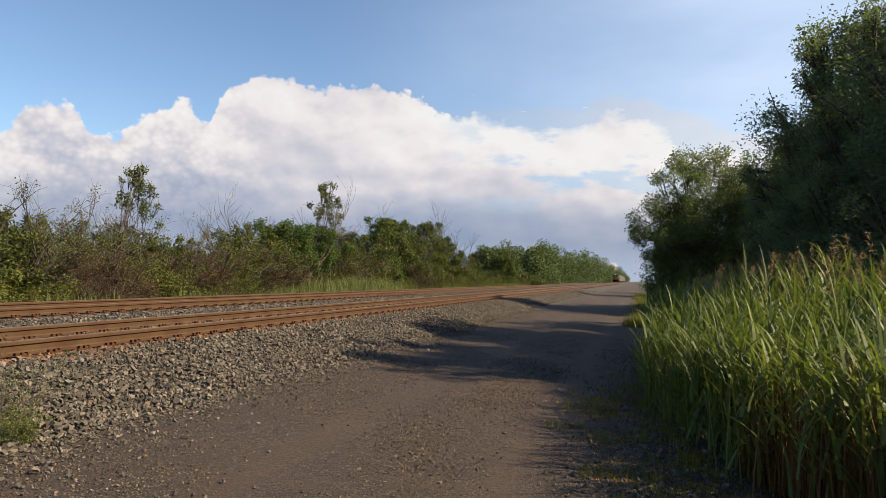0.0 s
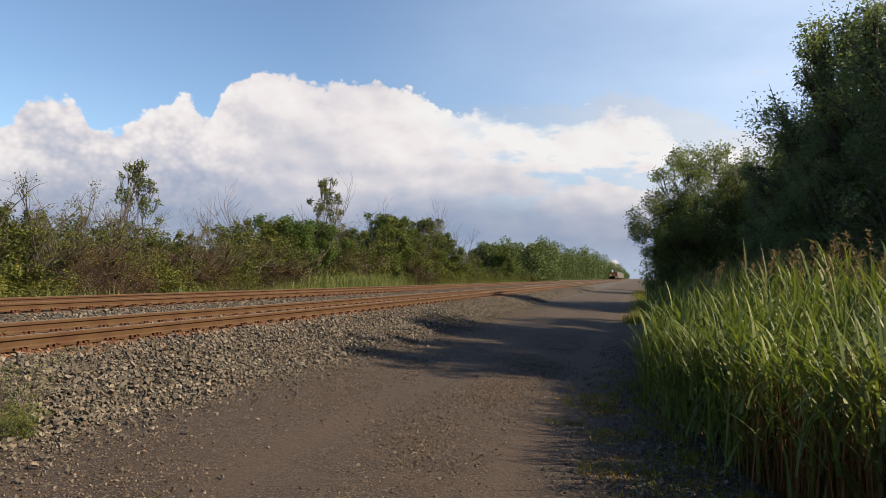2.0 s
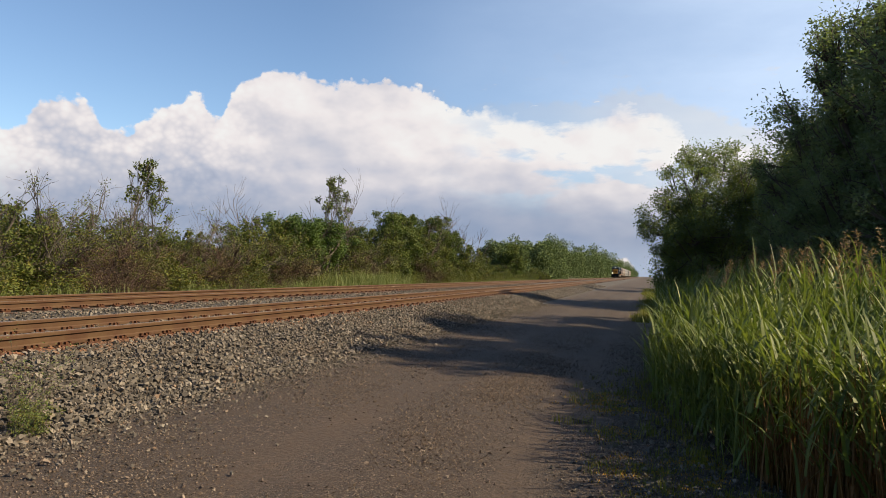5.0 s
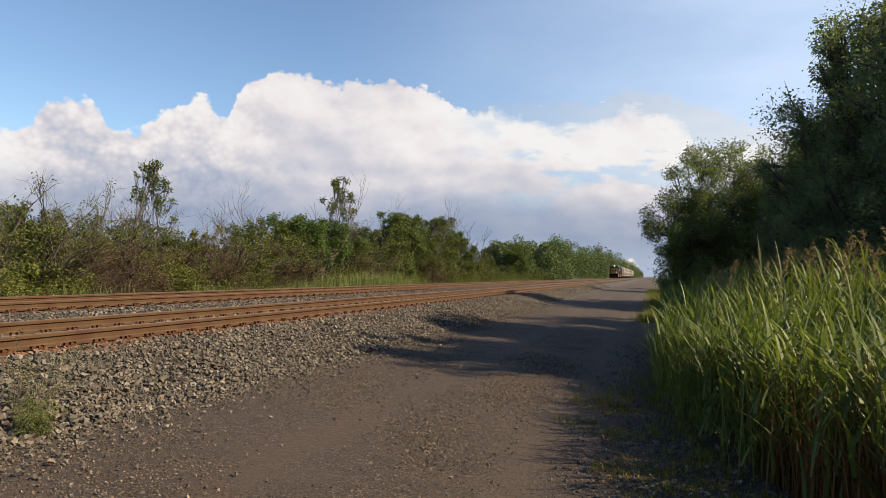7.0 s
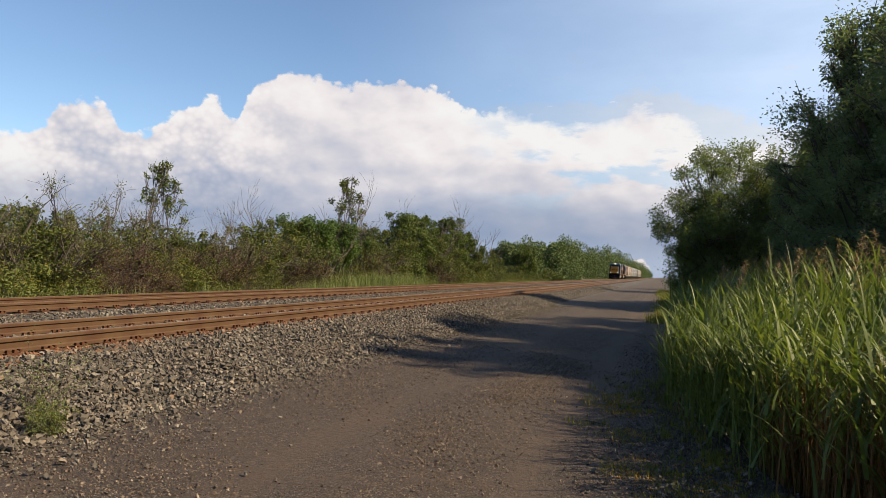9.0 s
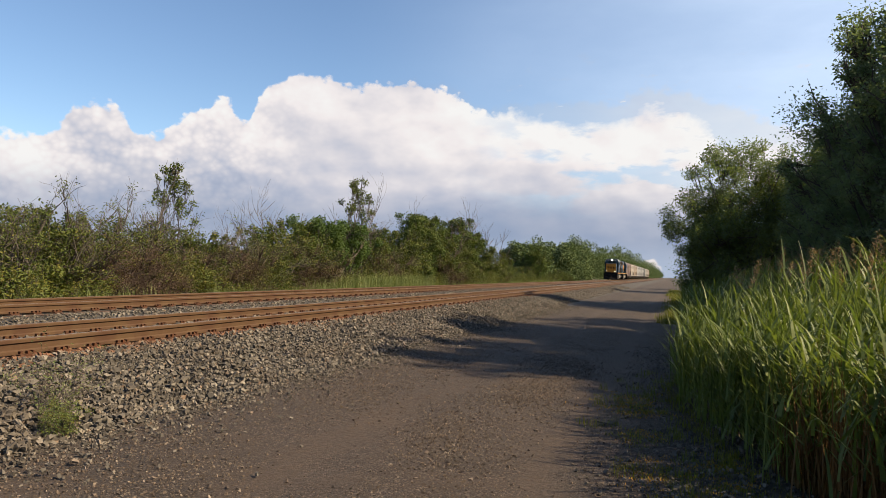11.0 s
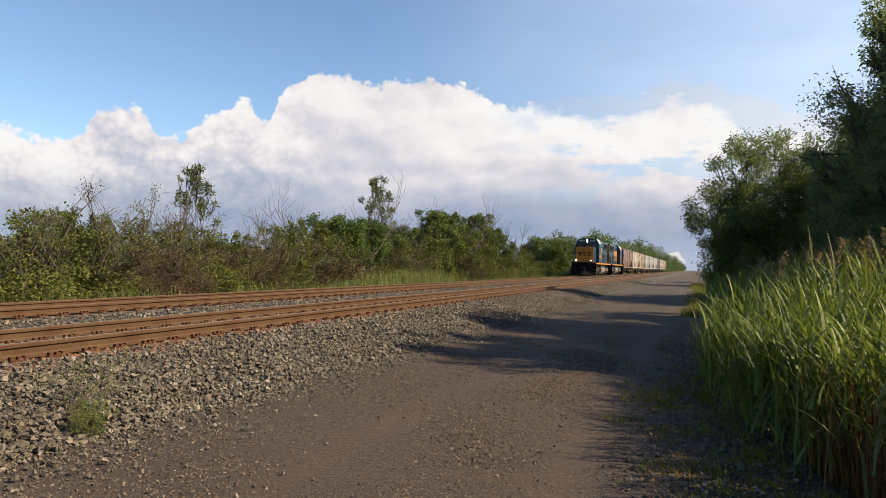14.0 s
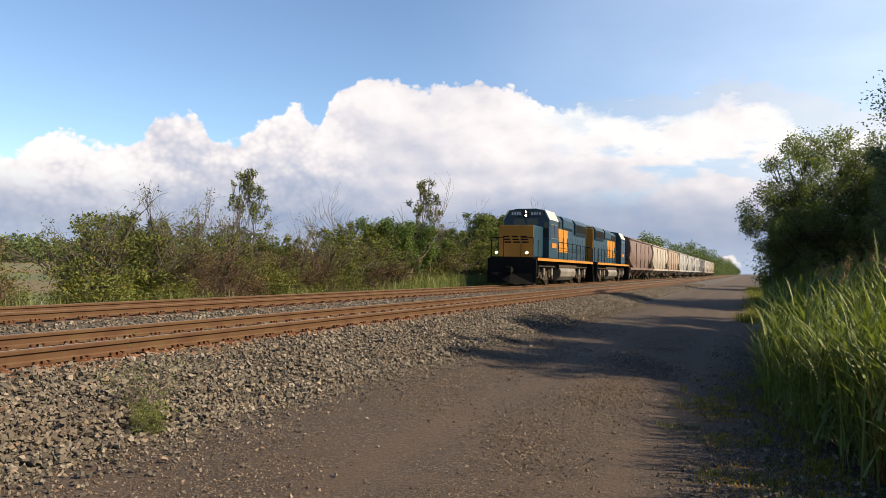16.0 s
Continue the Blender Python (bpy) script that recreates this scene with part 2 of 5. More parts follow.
def quick_mesh(name, verts, faces):
    """verts (n,3); faces (m,k) of one size."""
    me = bpy.data.meshes.new(name)
    verts = np.asarray(verts, dtype=np.float32)
    faces = np.asarray(faces, dtype=np.int32)
    m, k = faces.shape
    me.vertices.add(len(verts))
    me.vertices.foreach_set("co", verts.ravel())
    me.loops.add(m * k)
    me.loops.foreach_set("vertex_index", faces.ravel())
    me.polygons.add(m)
    me.polygons.foreach_set("loop_start", np.arange(0, m * k, k, dtype=np.int32))
    me.polygons.foreach_set("use_smooth", np.zeros(m, dtype=bool))
    me.update(calc_edges=True)
    return me


def box(bm, x0, x1, y0, y1, z0, z1, bevel=0.0):
    r = bmesh.ops.create_cube(bm, size=1.0, matrix=Matrix.Translation(((x0 + x1) / 2, (y0 + y1) / 2, (z0 + z1) / 2)) @ Matrix.Diagonal((x1 - x0, y1 - y0, z1 - z0, 1)))
    if bevel:
        edges = {e for v in r["verts"] for e in v.link_edges}
        bmesh.ops.bevel(bm, geom=list(edges), offset=bevel, segments=2, affect="EDGES", profile=0.5)
    return bm


def prism_y(bm, prof, y0, y1, bevel=0.0):
    """A profile of (x, z) points drawn along y."""
    a = [bm.verts.new((x, y0, z)) for x, z in prof]
    b = [bm.verts.new((x, y1, z)) for x, z in prof]
    k = len(prof)
    fs = [bm.faces.new(a), bm.faces.new(b[::-1])]
    for i in range(k):
        fs.append(bm.faces.new((a[i], b[i], b[(i + 1) % k], a[(i + 1) % k])))
    bmesh.ops.recalc_face_normals(bm, faces=fs)
    if bevel:
        edges = {e for f in fs for e in f.edges}
        bmesh.ops.bevel(bm, geom=list(edges), offset=bevel, segments=2, affect="EDGES", profile=0.5)
    return bm


def rod(bm, p, q, r, sides=8, r2=None):
    p, q = Vector(p), Vector(q)
    d = q - p
    m = Matrix.Translation((p + q) / 2) @ d.to_track_quat("Z", "Y").to_matrix().to_4x4()
    bmesh.ops.create_cone(bm, cap_ends=True, segments=sides, radius1=r, radius2=r if r2 is None else r2, depth=d.length, matrix=m)
    return bm


def B():
    return bmesh.new()


# ---------------------------------------------------------------- ground
PROFILE_X = [-3000, -120, -40, -18.2, -16.4, -15.3, -14.9, -11.8, -10.8, -9.9, -7.1, -6.75, -6.3, -5.15, -4.70, 0.6, 1.6, 4.0, 9.0, 3000]
PROFILE_Z = [-0.9, -0.9, -0.8, -0.6, 0.10, 0.31, 0.33, 0.33, 0.25, 0.33, 0.33, 0.32, 0.26, 0.04, 0.0, 0.0, -0.05, -0.18, -0.3, -0.3]


def ground_z(x, y):
    z = np.interp(x, PROFILE_X, PROFILE_Z)
    z = z + 0.012 * np.sin(x * 2.1 + 0.6 * np.sin(y * 0.23)) * np.sin(y * 0.41 + x) * (np.abs(x + 2) < 3.5)
    for rut in (-0.95, -2.75):
        z = z - 0.02 * np.exp(-((x - rut - 0.12 * np.sin(y * 0.11)) / 0.22) ** 2)
    z = z + 0.03 * np.sin(y * 1.7 + x * 3.0) * np.sin(y * 0.63 - x * 1.3) * ((x < -5.0) & (x > -7.0))
    return z


def spaced(lo, hi, n, power):
    u = np.linspace(0, 1, n) ** power
    return lo + (hi - lo) * u


def build_ground():
    xs = np.unique(np.round(np.concatenate([-spaced(17, 3000, 40, 3), np.linspace(-17, 6, 150), spaced(6, 3000, 40, 3)]), 3))
    ys = np.unique(np.round(np.concatenate([-spaced(3, 400, 14, 3), np.linspace(-3, 30, 130), spaced(30, 3600, 160, 2.6)]), 3))
    X, Y = np.meshgrid(xs, ys)
    Z = ground_z(X, Y)
    nx, ny = len(xs), len(ys)
    i = np.arange(nx * ny).reshape(ny, nx)
    f = np.stack([i[:-1, :-1], i[:-1, 1:], i[1:, 1:], i[1:, :-1]], -1).reshape(-1, 4)
    me = quick_mesh("ground", np.stack([X, Y, Z], -1).reshape(-1, 3), f)
    me.polygons.foreach_set("use_smooth", np.ones(len(me.polygons), dtype=bool))
    tagged(link_mesh("ground", me, M_GROUND), "grey-brown cinder service road beside a broken-stone railway bank", "ground", kind="structure")


build_ground()


# ---------------------------------------------------------------- loose stones
def stones(name, x, y, z, size, material, label, category, seed, flat=0.9):
    rng = np.random.default_rng(seed)
    v = np.array([(-1, -1, -1), (1, -1, -1), (1, 1, -1), (-1, 1, -1), (-1, -1, 1), (1, -1, 1), (1, 1, 1), (-1, 1, 1)]) * 0.62
    f = np.array([(0, 2, 1), (0, 3, 2), (4, 5, 6), (4, 6, 7), (0, 1, 5), (0, 5, 4), (1, 2, 6), (1, 6, 5), (2, 3, 7), (2, 7, 6), (3, 0, 4), (3, 4, 7)])
    n = len(x)
    q = rng.normal(size=(n, 4))
    q /= np.linalg.norm(q, axis=1)[:, None]
    w, a, b, c = q.T
    R = np.stack([1 - 2 * (b * b + c * c), 2 * (a * b - c * w), 2 * (a * c + b * w), 2 * (a * b + c * w), 1 - 2 * (a * a + c * c), 2 * (b * c - a * w), 2 * (a * c - b * w), 2 * (b * c + a * w), 1 - 2 * (a * a + b * b)], -1).reshape(n, 3, 3)
    shape = (v[None] * rng.uniform(0.5, 1.3, (n, 8, 1)) + rng.normal(0, 0.13, (n, 8, 3))) * rng.uniform(0.55, 1.25, (n, 1, 3))
    P = np.einsum("nij,nkj->nki", R, shape) * (np.asarray(size)[:, None, None] / 2)
    P[:, :, 2] *= flat
    P += np.stack([x, y, z], -1)[:, None, :]
    F = (f[None] + 8 * np.arange(n)[:, None, None]).reshape(-1, 3)
    me = quick_mesh(name, P.reshape(-1, 3), F)
    return tagged(link_mesh(name, me, material), label, category, kind="stuff")


def build_stones():
    rng = np.random.default_rng(11)
    # the slope of the bank and its toe
    n = 58000
    y = 1.5 + 33 * rng.random(n) ** 1.45
    x = rng.uniform(-7.15, -4.85, n)
    toe = rng.random(n) < 0.12
    x = np.where(toe, -4.85 + rng.exponential(0.26, n), x)
    s = np.clip(rng.lognormal(math.log(0.046), 0.32, n), 0.022, 0.085) * np.where(toe, 0.65, 1.0)
    z = ground_z(x, y) + s * rng.uniform(-0.1, 0.95, n)
    stones("ballast_bank", x, y, z, s, M_BALLAST, "grey broken ballast stones on the bank below the track", "ballast", 1)
    # farther on, coarser steps
    n = 9000
    y = 34 + 60 * rng.random(n) ** 1.3
    x = rng.uniform(-7.1, -5.1, n)
    s = rng.uniform(0.06, 0.11, n)
    stones("ballast_bank", x, y, ground_z(x, y) + s * 0.15, s, M_BALLAST, "grey broken ballast stones farther along the bank", "ballast", 2)
    # cribs and the strip between the tracks
    n = 26000
    y = 3 + 70 * rng.random(n) ** 1.6
    x = rng.uniform(-12.2, -7.8, n)
    s = rng.uniform(0.04, 0.085, n)
    stones("ballast_bed", x, y, ground_z(x, y) + s * rng.uniform(0.0, 0.6, n), s, M_BALLAST, "pale broken stones between the two tracks", "ballast", 3)
    # rust-stained strip beside the nearest rail
    n = 9000
    y = 3 + 75 * rng.random(n) ** 1.6
    x = rng.normal(-7.22, 0.17, n)
    s = rng.uniform(0.035, 0.080, n)
    stones("rusty_ballast", x, y, ground_z(x, y) + s * 0.22, s, M_RUSTY, "rust-stained ballast stones beside the rail", "ballast", 4)
    # loose dark stones along the road's edge
    n = 9000
    y = 2.4 + 14 * rng.random(n) ** 1.5
    x = np.clip(rng.normal(0.45, 0.45, n), -0.7, 2.2)
    s = np.clip(rng.lognormal(math.log(0.026), 0.4, n), 0.01, 0.07)
    stones("edge_gravel", x, y, ground_z(x, y) + s * rng.uniform(0.0, 0.3, n), s, M_BALLAST, "dark loose gravel at the foot of the reeds", "gravel", 6)
    # grit on the road
    n = 72000
    y = 2.2 + 18 * rng.random(n) ** 2.0
    x = rng.uniform(-5.4, 1.3, n)
    patch = np.sin(x * 3.1 + 1.0 + 0.4 * np.sin(y)) + np.sin(y * 1.3 + x * 0.8) + rng.normal(0, 1.1, n)
    track = np.exp(-((x + 0.95) / 0.2) ** 2) + np.exp(-((x + 2.75) / 0.22) ** 2)
    keep = ((patch - 2.2 * track > -0.4) | (x > 0.0)) & (rng.random(n) < np.where(x < -4.0, 1.0, 0.75))
    x, y = x[keep], y[keep]
    s = np.clip(rng.lognormal(math.log(0.0118), 0.45, len(x)), 0.005, 0.032)
    k = 34000
    yb = 2.4 + 13 * rng.random(k) ** 1.6
    xb = np.where(rng.random(k) < 0.6, rng.normal(-1.75, 0.32, k) + 0.15 * np.sin(yb * 0.7), rng.normal(-3.7, 0.7, k))
    on = np.sin(yb * 1.9 + xb * 2.0) + np.sin(yb * 0.7 + 1.0) + rng.normal(0, 0.9, k) > 0.0
    xb, yb = xb[on], yb[on]
    x, y = np.concatenate([x, xb]), np.concatenate([y, yb])
    s = np.concatenate([s, np.clip(rng.lognormal(math.log(0.0145), 0.42, len(xb)), 0.007, 0.036)])
    stones("road_grit", x, y, ground_z(x, y) + s * 0.22, s, M_GRIT, "loose grit and pebbles strewn over the road", "gravel", 5)


build_stones()


# ---------------------------------------------------------------- track
RAIL_TOP = 0.55
TRACKS = ((-8.34, "railway track of brown rusted rails on half-buried ties"), (-13.50, "far railway track of rusted rails under the freight train"))


def rail_mesh():
    prof = [(-0.076, 0), (0.076, 0), (0.076, 0.012), (0.02, 0.03), (0.0095, 0.05), (0.0095, 0.12), (0.037, 0.135), (0.0375, 0.17), (0.028, 0.185), (-0.028, 0.185), (-0.0375, 0.17), (-0.037, 0.135), (-0.0095, 0.12), (-0.0095, 0.05), (-0.02, 0.03), (-0.076, 0.012)]
    ys = np.unique(np.concatenate([np.linspace(-120, 200, 60), spaced(200, 3000, 30, 2)]))
    k = len(prof)
    V = [(x, y, z) for y in ys for x, z in prof]
    F = [(j * k + i, j * k + (i + 1) % k, (j + 1) * k + (i + 1) % k, (j + 1) * k + i) for j in range(len(ys) - 1) for i in range(k)]
    me = quick_mesh("rail", V, F)
    me.materials.append(M_RAIL)
    me.materials.append(M_RAILTOP)
    idx = np.array([1 if i == 8 else 0 for j in range(len(ys) - 1) for i in range(k)], dtype=np.int32)
    me.polygons.foreach_set("material_index", idx)
    return me


def build_tracks():
    rm = rail_mesh()
    tie = B()
    box(tie, -1.3, 1.3, -0.115, 0.115, -0.17, 0.0, 0.012)
    tie_me = bpy.data.meshes.new("tie")
    tie.to_mesh(tie_me)
    tie_me.materials.append(M_TIE)
    pl = B()
    box(pl, -0.18, 0.18, -0.095, 0.095, 0.0, 0.018)
    for sx in (-0.095, 0.095):
        for sy in (-0.05, 0.05):
            box(pl, sx - 0.02, sx + 0.02, sy - 0.016, sy + 0.016, 0.018, 0.055)
    box(pl, -0.085, -0.03, 0.14, 0.17, -0.01, 0.05)
    box(pl, 0.03, 0.085, 0.14, 0.17, -0.01, 0.05)
    pl_me = bpy.data.meshes.new("tie_plate")
    pl.to_mesh(pl_me)
    pl_me.materials.append(M_PLATE)
    rng = random.Random(5)
    for cx, label in TRACKS:
        tr = empty("railway_track", label, "railway track", "parallel tracks", pose(cx, 0, 0))
        for s in (-1, 1):
            r = new("rail", rm)
            r.parent = tr
            r.location = (s * 0.755, 0, RAIL_TOP - 0.185)
        for i in range(150):
            y = 0.8 + i * 0.52
            t = new("tie", tie_me)
            t.parent = tr
            t.location = (rng.uniform(-0.05, 0.05), y, RAIL_TOP - 0.2 + rng.uniform(-0.006, 0.004))
            t.rotation_euler = (0, 0, rng.uniform(-0.02, 0.02))
            if i < 75:
                for s in (-1, 1):
                    p = new("tie_plate", pl_me)
                    p.parent = tr
                    p.location = (s * 0.755, y, RAIL_TOP - 0.2)
        # the rest of the ties, seen only as a dark rhythm
        bm = B()
        for i in range(150, 520):
            y = 0.8 + i * 0.52
            box(bm, -1.3, 1.3, y - 0.11, y + 0.11, RAIL_TOP - 0.37, RAIL_TOP - 0.2)
        o = part("far_ties", bm, M_TIE, tr)
        tagged(o, kind="stuff")


build_tracks()


# ---------------------------------------------------------------- sky backdrop
def build_sky():
    R = 4300.0
    az = np.radians(np.linspace(-115, 62, 90))
    el = np.radians(np.linspace(-1.5, 40, 30))
    A, E = np.meshgrid(az, el)
    V = np.stack([R * np.sin(A) * np.cos(E), R * np.cos(A) * np.cos(E), R * np.sin(E)], -1).reshape(-1, 3)
    i = np.arange(A.size).reshape(A.shape)
    F = np.stack([i[:-1, :-1], i[:-1, 1:], i[1:, 1:], i[1:, :-1]], -1).reshape(-1, 4)
    me = quick_mesh("cloud_backdrop", V, F)
    uv = me.uv_layers.new(name="UVMap")
    co = np.stack([np.degrees(A).ravel(), np.degrees(E).ravel()], -1)
    uv.data.foreach_set("uv", co[F.ravel()].astype(np.float32).ravel())
    m, nt, n, l, p = mat("evening_clouds")
    n.remove(p)
    u = n.new("ShaderNodeUVMap")
    sep = n.new("ShaderNodeSeparateXYZ")
    l.new(u.outputs[0], sep.inputs[0])
    azv, elv = sep.outputs[0], sep.outputs[1]

    def vec(sx, sy, ox=0.0, oy=0.0, oz=0.0):
        c = n.new("ShaderNodeCombineXYZ")
        l.new(mathn(nt, "ADD", mathn(nt, "MULTIPLY", azv, sx), ox), c.inputs[0])
        l.new(mathn(nt, "ADD", mathn(nt, "MULTIPLY", elv, sy), oy), c.inputs[1])
        c.inputs[2].default_value = oz
        return c.outputs[0]

    # outline of the cloud bank: elevation of its top over the azimuth
    fc = n.new("ShaderNodeFloatCurve")
    l.new(maprange(nt, azv, -115, 62, 0, 1, False), fc.inputs["Value"])
    top = [(-115, 6), (-75, 8), (-62, 5.5), (-56, 7.5), (-53, 9), (-49.5, 8.0), (-47.5, 10.5), (-45.5, 11.4), (-44, 11.0), (-42.8, 9.3), (-40.8, 9.6), (-40, 11.0), (-38.2, 11.5), (-36.8, 12.6), (-35.9, 12.2), (-35.3, 11.2), (-34.6, 11.2), (-34.1, 13.2), (-33, 14.2), (-30.7, 14.7), (-27, 14.5), (-23.9, 14.8), (-20.7, 14.7), (-18, 14.1), (-15.5, 13.2), (-10.5, 13.3), (-6, 13.4), (-1.5, 14.6), (2, 13.2), (5, 12.2), (9, 11), (20, 9), (62, 7)]
    c = fc.mapping.curves[0]
    while len(c.points) < len(top):
        c.points.new(0.5, 0.5)
    for k, (a, t) in enumerate(top):
        c.points[k].location = ((a + 115) / 177, t / 20)
        c.points[k].handle_type = "AUTO"
    fc.mapping.update()
    height = mathn(nt, "MULTIPLY", fc.outputs[0], 20.0)
    right = maprange(nt, azv, -19, -6)
    lump = noise_node(nt, vec(0.36, 0.47, 1.7, 0.9, 0.4), 1.0, 8, 0.52)
    curl = noise_node(nt, vec(1.5, 1.9, 3.0, 7.0), 1.0, 5, 0.6)
    vor = n.new("ShaderNodeTexVoronoi")
    vor.feature = "SMOOTH_F1"
    vor.inputs["Scale"].default_value = 1.0
    vor.inputs["Smoothness"].default_value = 0.5
    l.new(vec(0.95, 1.1, 0.5), vor.inputs["Vector"])
    puff = mathn(nt, "SUBTRACT", 0.62, vor.outputs["Distance"])
    vor2 = n.new("ShaderNodeTexVoronoi")
    vor2.feature = "SMOOTH_F1"
    vor2.inputs["Scale"].default_value = 1.0
    vor2.inputs["Smoothness"].default_value = 0.35
    wv = n.new("ShaderNodeVectorMath")
    wv.operation = "ADD"
    l.new(vec(2.1, 2.5, 1.5), wv.inputs[0])
    wn2 = n.new("ShaderNodeCombineXYZ")
    l.new(mathn(nt, "MULTIPLY", curl, 1.1), wn2.inputs[0])
    l.new(mathn(nt, "MULTIPLY", lump, 1.1), wn2.inputs[1])
    l.new(wn2.outputs[0], wv.inputs[1])
    l.new(wv.outputs[0], vor2.inputs["Vector"])
    puff2 = mathn(nt, "SUBTRACT", 0.55, vor2.outputs["Distance"])
    e = mathn(nt, "SUBTRACT", height, elv)
    e = mathn(nt, "ADD", e, mathn(nt, "MULTIPLY", puff2, 0.40))
    e = mathn(nt, "ADD", e, mathn(nt, "MULTIPLY", mathn(nt, "SUBTRACT", lump, 0.5), 2.6))
    e = mathn(nt, "ADD", e, mathn(nt, "MULTIPLY", puff, 0.55))
    e = mathn(nt, "ADD", e, mathn(nt, "MULTIPLY", mathn(nt, "SUBTRACT", curl, 0.5), 0.8))
    soft = maprange(nt, right, 0.0, 1.0, 0.35, 2.6)
    alpha = maprange(nt, e, -0.1, soft)
    # blue gaps in the thinner right half
    gap = noise_node(nt, vec(0.16, 0.42, 5.0, 2.2), 1.0, 5, 0.55)
    g = mathn(nt, "MULTIPLY", maprange(nt, gap, 0.50, 0.64), right)
    g = mathn(nt, "MULTIPLY", g, maprange(nt, elv, 4.0, 8.0))
    alpha = mathn(nt, "MULTIPLY", alpha, mathn(nt, "SUBTRACT", 1.0, mathn(nt, "MULTIPLY", g, 0.75)))
    # wisps above the bank
    wisp = noise_node(nt, vec(0.30, 0.85, 1.0, 4.0), 1.0, 6, 0.62)
    wa = mathn(nt, "MULTIPLY", maprange(nt, wisp, 0.57, 0.74), maprange(nt, elv, 19.0, 15.0))
    wa = mathn(nt, "MULTIPLY", wa, maprange(nt, azv, -20, -10))
    alpha = mathn(nt, "MAXIMUM", alpha, mathn(nt, "MULTIPLY", wa, 0.7))
    # thin high cloud and the glare over it, painted as one pale layer
    glare_veil = mathn(nt, "MULTIPLY", maprange(nt, azv, -30, 14, 0.0, 0.85), maprange(nt, noise_node(nt, vec(0.05, 0.14, 8.0), 1.0, 5), 0.25, 0.8, 0.6, 1.0))
    alpha = mathn(nt, "MAXIMUM", alpha, glare_veil)
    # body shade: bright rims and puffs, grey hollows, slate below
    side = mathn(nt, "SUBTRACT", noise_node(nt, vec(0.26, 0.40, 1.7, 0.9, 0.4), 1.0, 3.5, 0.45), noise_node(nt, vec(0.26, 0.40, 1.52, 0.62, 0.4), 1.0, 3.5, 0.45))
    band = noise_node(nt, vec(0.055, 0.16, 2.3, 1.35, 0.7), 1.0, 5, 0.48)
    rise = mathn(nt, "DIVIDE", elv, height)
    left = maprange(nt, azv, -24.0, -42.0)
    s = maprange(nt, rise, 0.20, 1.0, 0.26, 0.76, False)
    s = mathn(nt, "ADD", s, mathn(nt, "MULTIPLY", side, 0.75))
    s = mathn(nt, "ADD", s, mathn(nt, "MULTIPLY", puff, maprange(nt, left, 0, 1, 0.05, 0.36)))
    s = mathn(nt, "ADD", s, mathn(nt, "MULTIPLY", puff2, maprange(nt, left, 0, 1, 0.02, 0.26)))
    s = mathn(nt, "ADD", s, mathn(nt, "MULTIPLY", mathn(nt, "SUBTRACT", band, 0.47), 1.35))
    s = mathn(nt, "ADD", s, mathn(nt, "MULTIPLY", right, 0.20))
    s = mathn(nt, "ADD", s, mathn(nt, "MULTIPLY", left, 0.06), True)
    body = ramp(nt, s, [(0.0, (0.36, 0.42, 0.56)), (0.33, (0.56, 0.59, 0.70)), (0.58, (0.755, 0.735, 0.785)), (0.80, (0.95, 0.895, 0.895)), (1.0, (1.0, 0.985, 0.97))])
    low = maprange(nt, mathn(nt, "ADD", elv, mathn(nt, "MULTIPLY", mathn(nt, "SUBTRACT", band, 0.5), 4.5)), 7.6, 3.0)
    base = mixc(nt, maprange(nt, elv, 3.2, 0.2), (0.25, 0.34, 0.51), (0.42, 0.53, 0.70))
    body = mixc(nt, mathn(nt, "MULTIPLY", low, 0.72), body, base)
    # small bright heads low over the track
    da = mathn(nt, "ADD", azv, 2.1)
    he = mathn(nt, "SUBTRACT", 1.55, mathn(nt, "ADD", elv, mathn(nt, "MULTIPLY", mathn(nt, "MULTIPLY", da, da), 1.1)))
    he = mathn(nt, "ADD", he, mathn(nt, "MULTIPLY", mathn(nt, "SUBTRACT", curl, 0.5), 1.6))
    head = mathn(nt, "MULTIPLY", maprange(nt, he, 0.0, 0.3), maprange(nt, elv, 0.3, 1.0))
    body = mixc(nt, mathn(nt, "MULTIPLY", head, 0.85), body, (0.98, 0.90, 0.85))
    # outside the clouds this layer takes a pale blue for the glare
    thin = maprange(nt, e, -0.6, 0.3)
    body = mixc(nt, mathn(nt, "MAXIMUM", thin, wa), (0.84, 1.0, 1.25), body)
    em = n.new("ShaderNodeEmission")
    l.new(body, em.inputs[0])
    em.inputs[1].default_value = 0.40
    tr = n.new("ShaderNodeBsdfTransparent")
    mx = n.new("ShaderNodeMixShader")
    l.new(alpha, mx.inputs[0])
    l.new(tr.outputs[0], mx.inputs[1])
    l.new(em.outputs[0], mx.inputs[2])
    l.new(mx.outputs[0], n["Material Output"].inputs[0])
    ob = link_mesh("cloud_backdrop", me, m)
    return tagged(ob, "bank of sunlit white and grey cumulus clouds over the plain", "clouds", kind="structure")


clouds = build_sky()


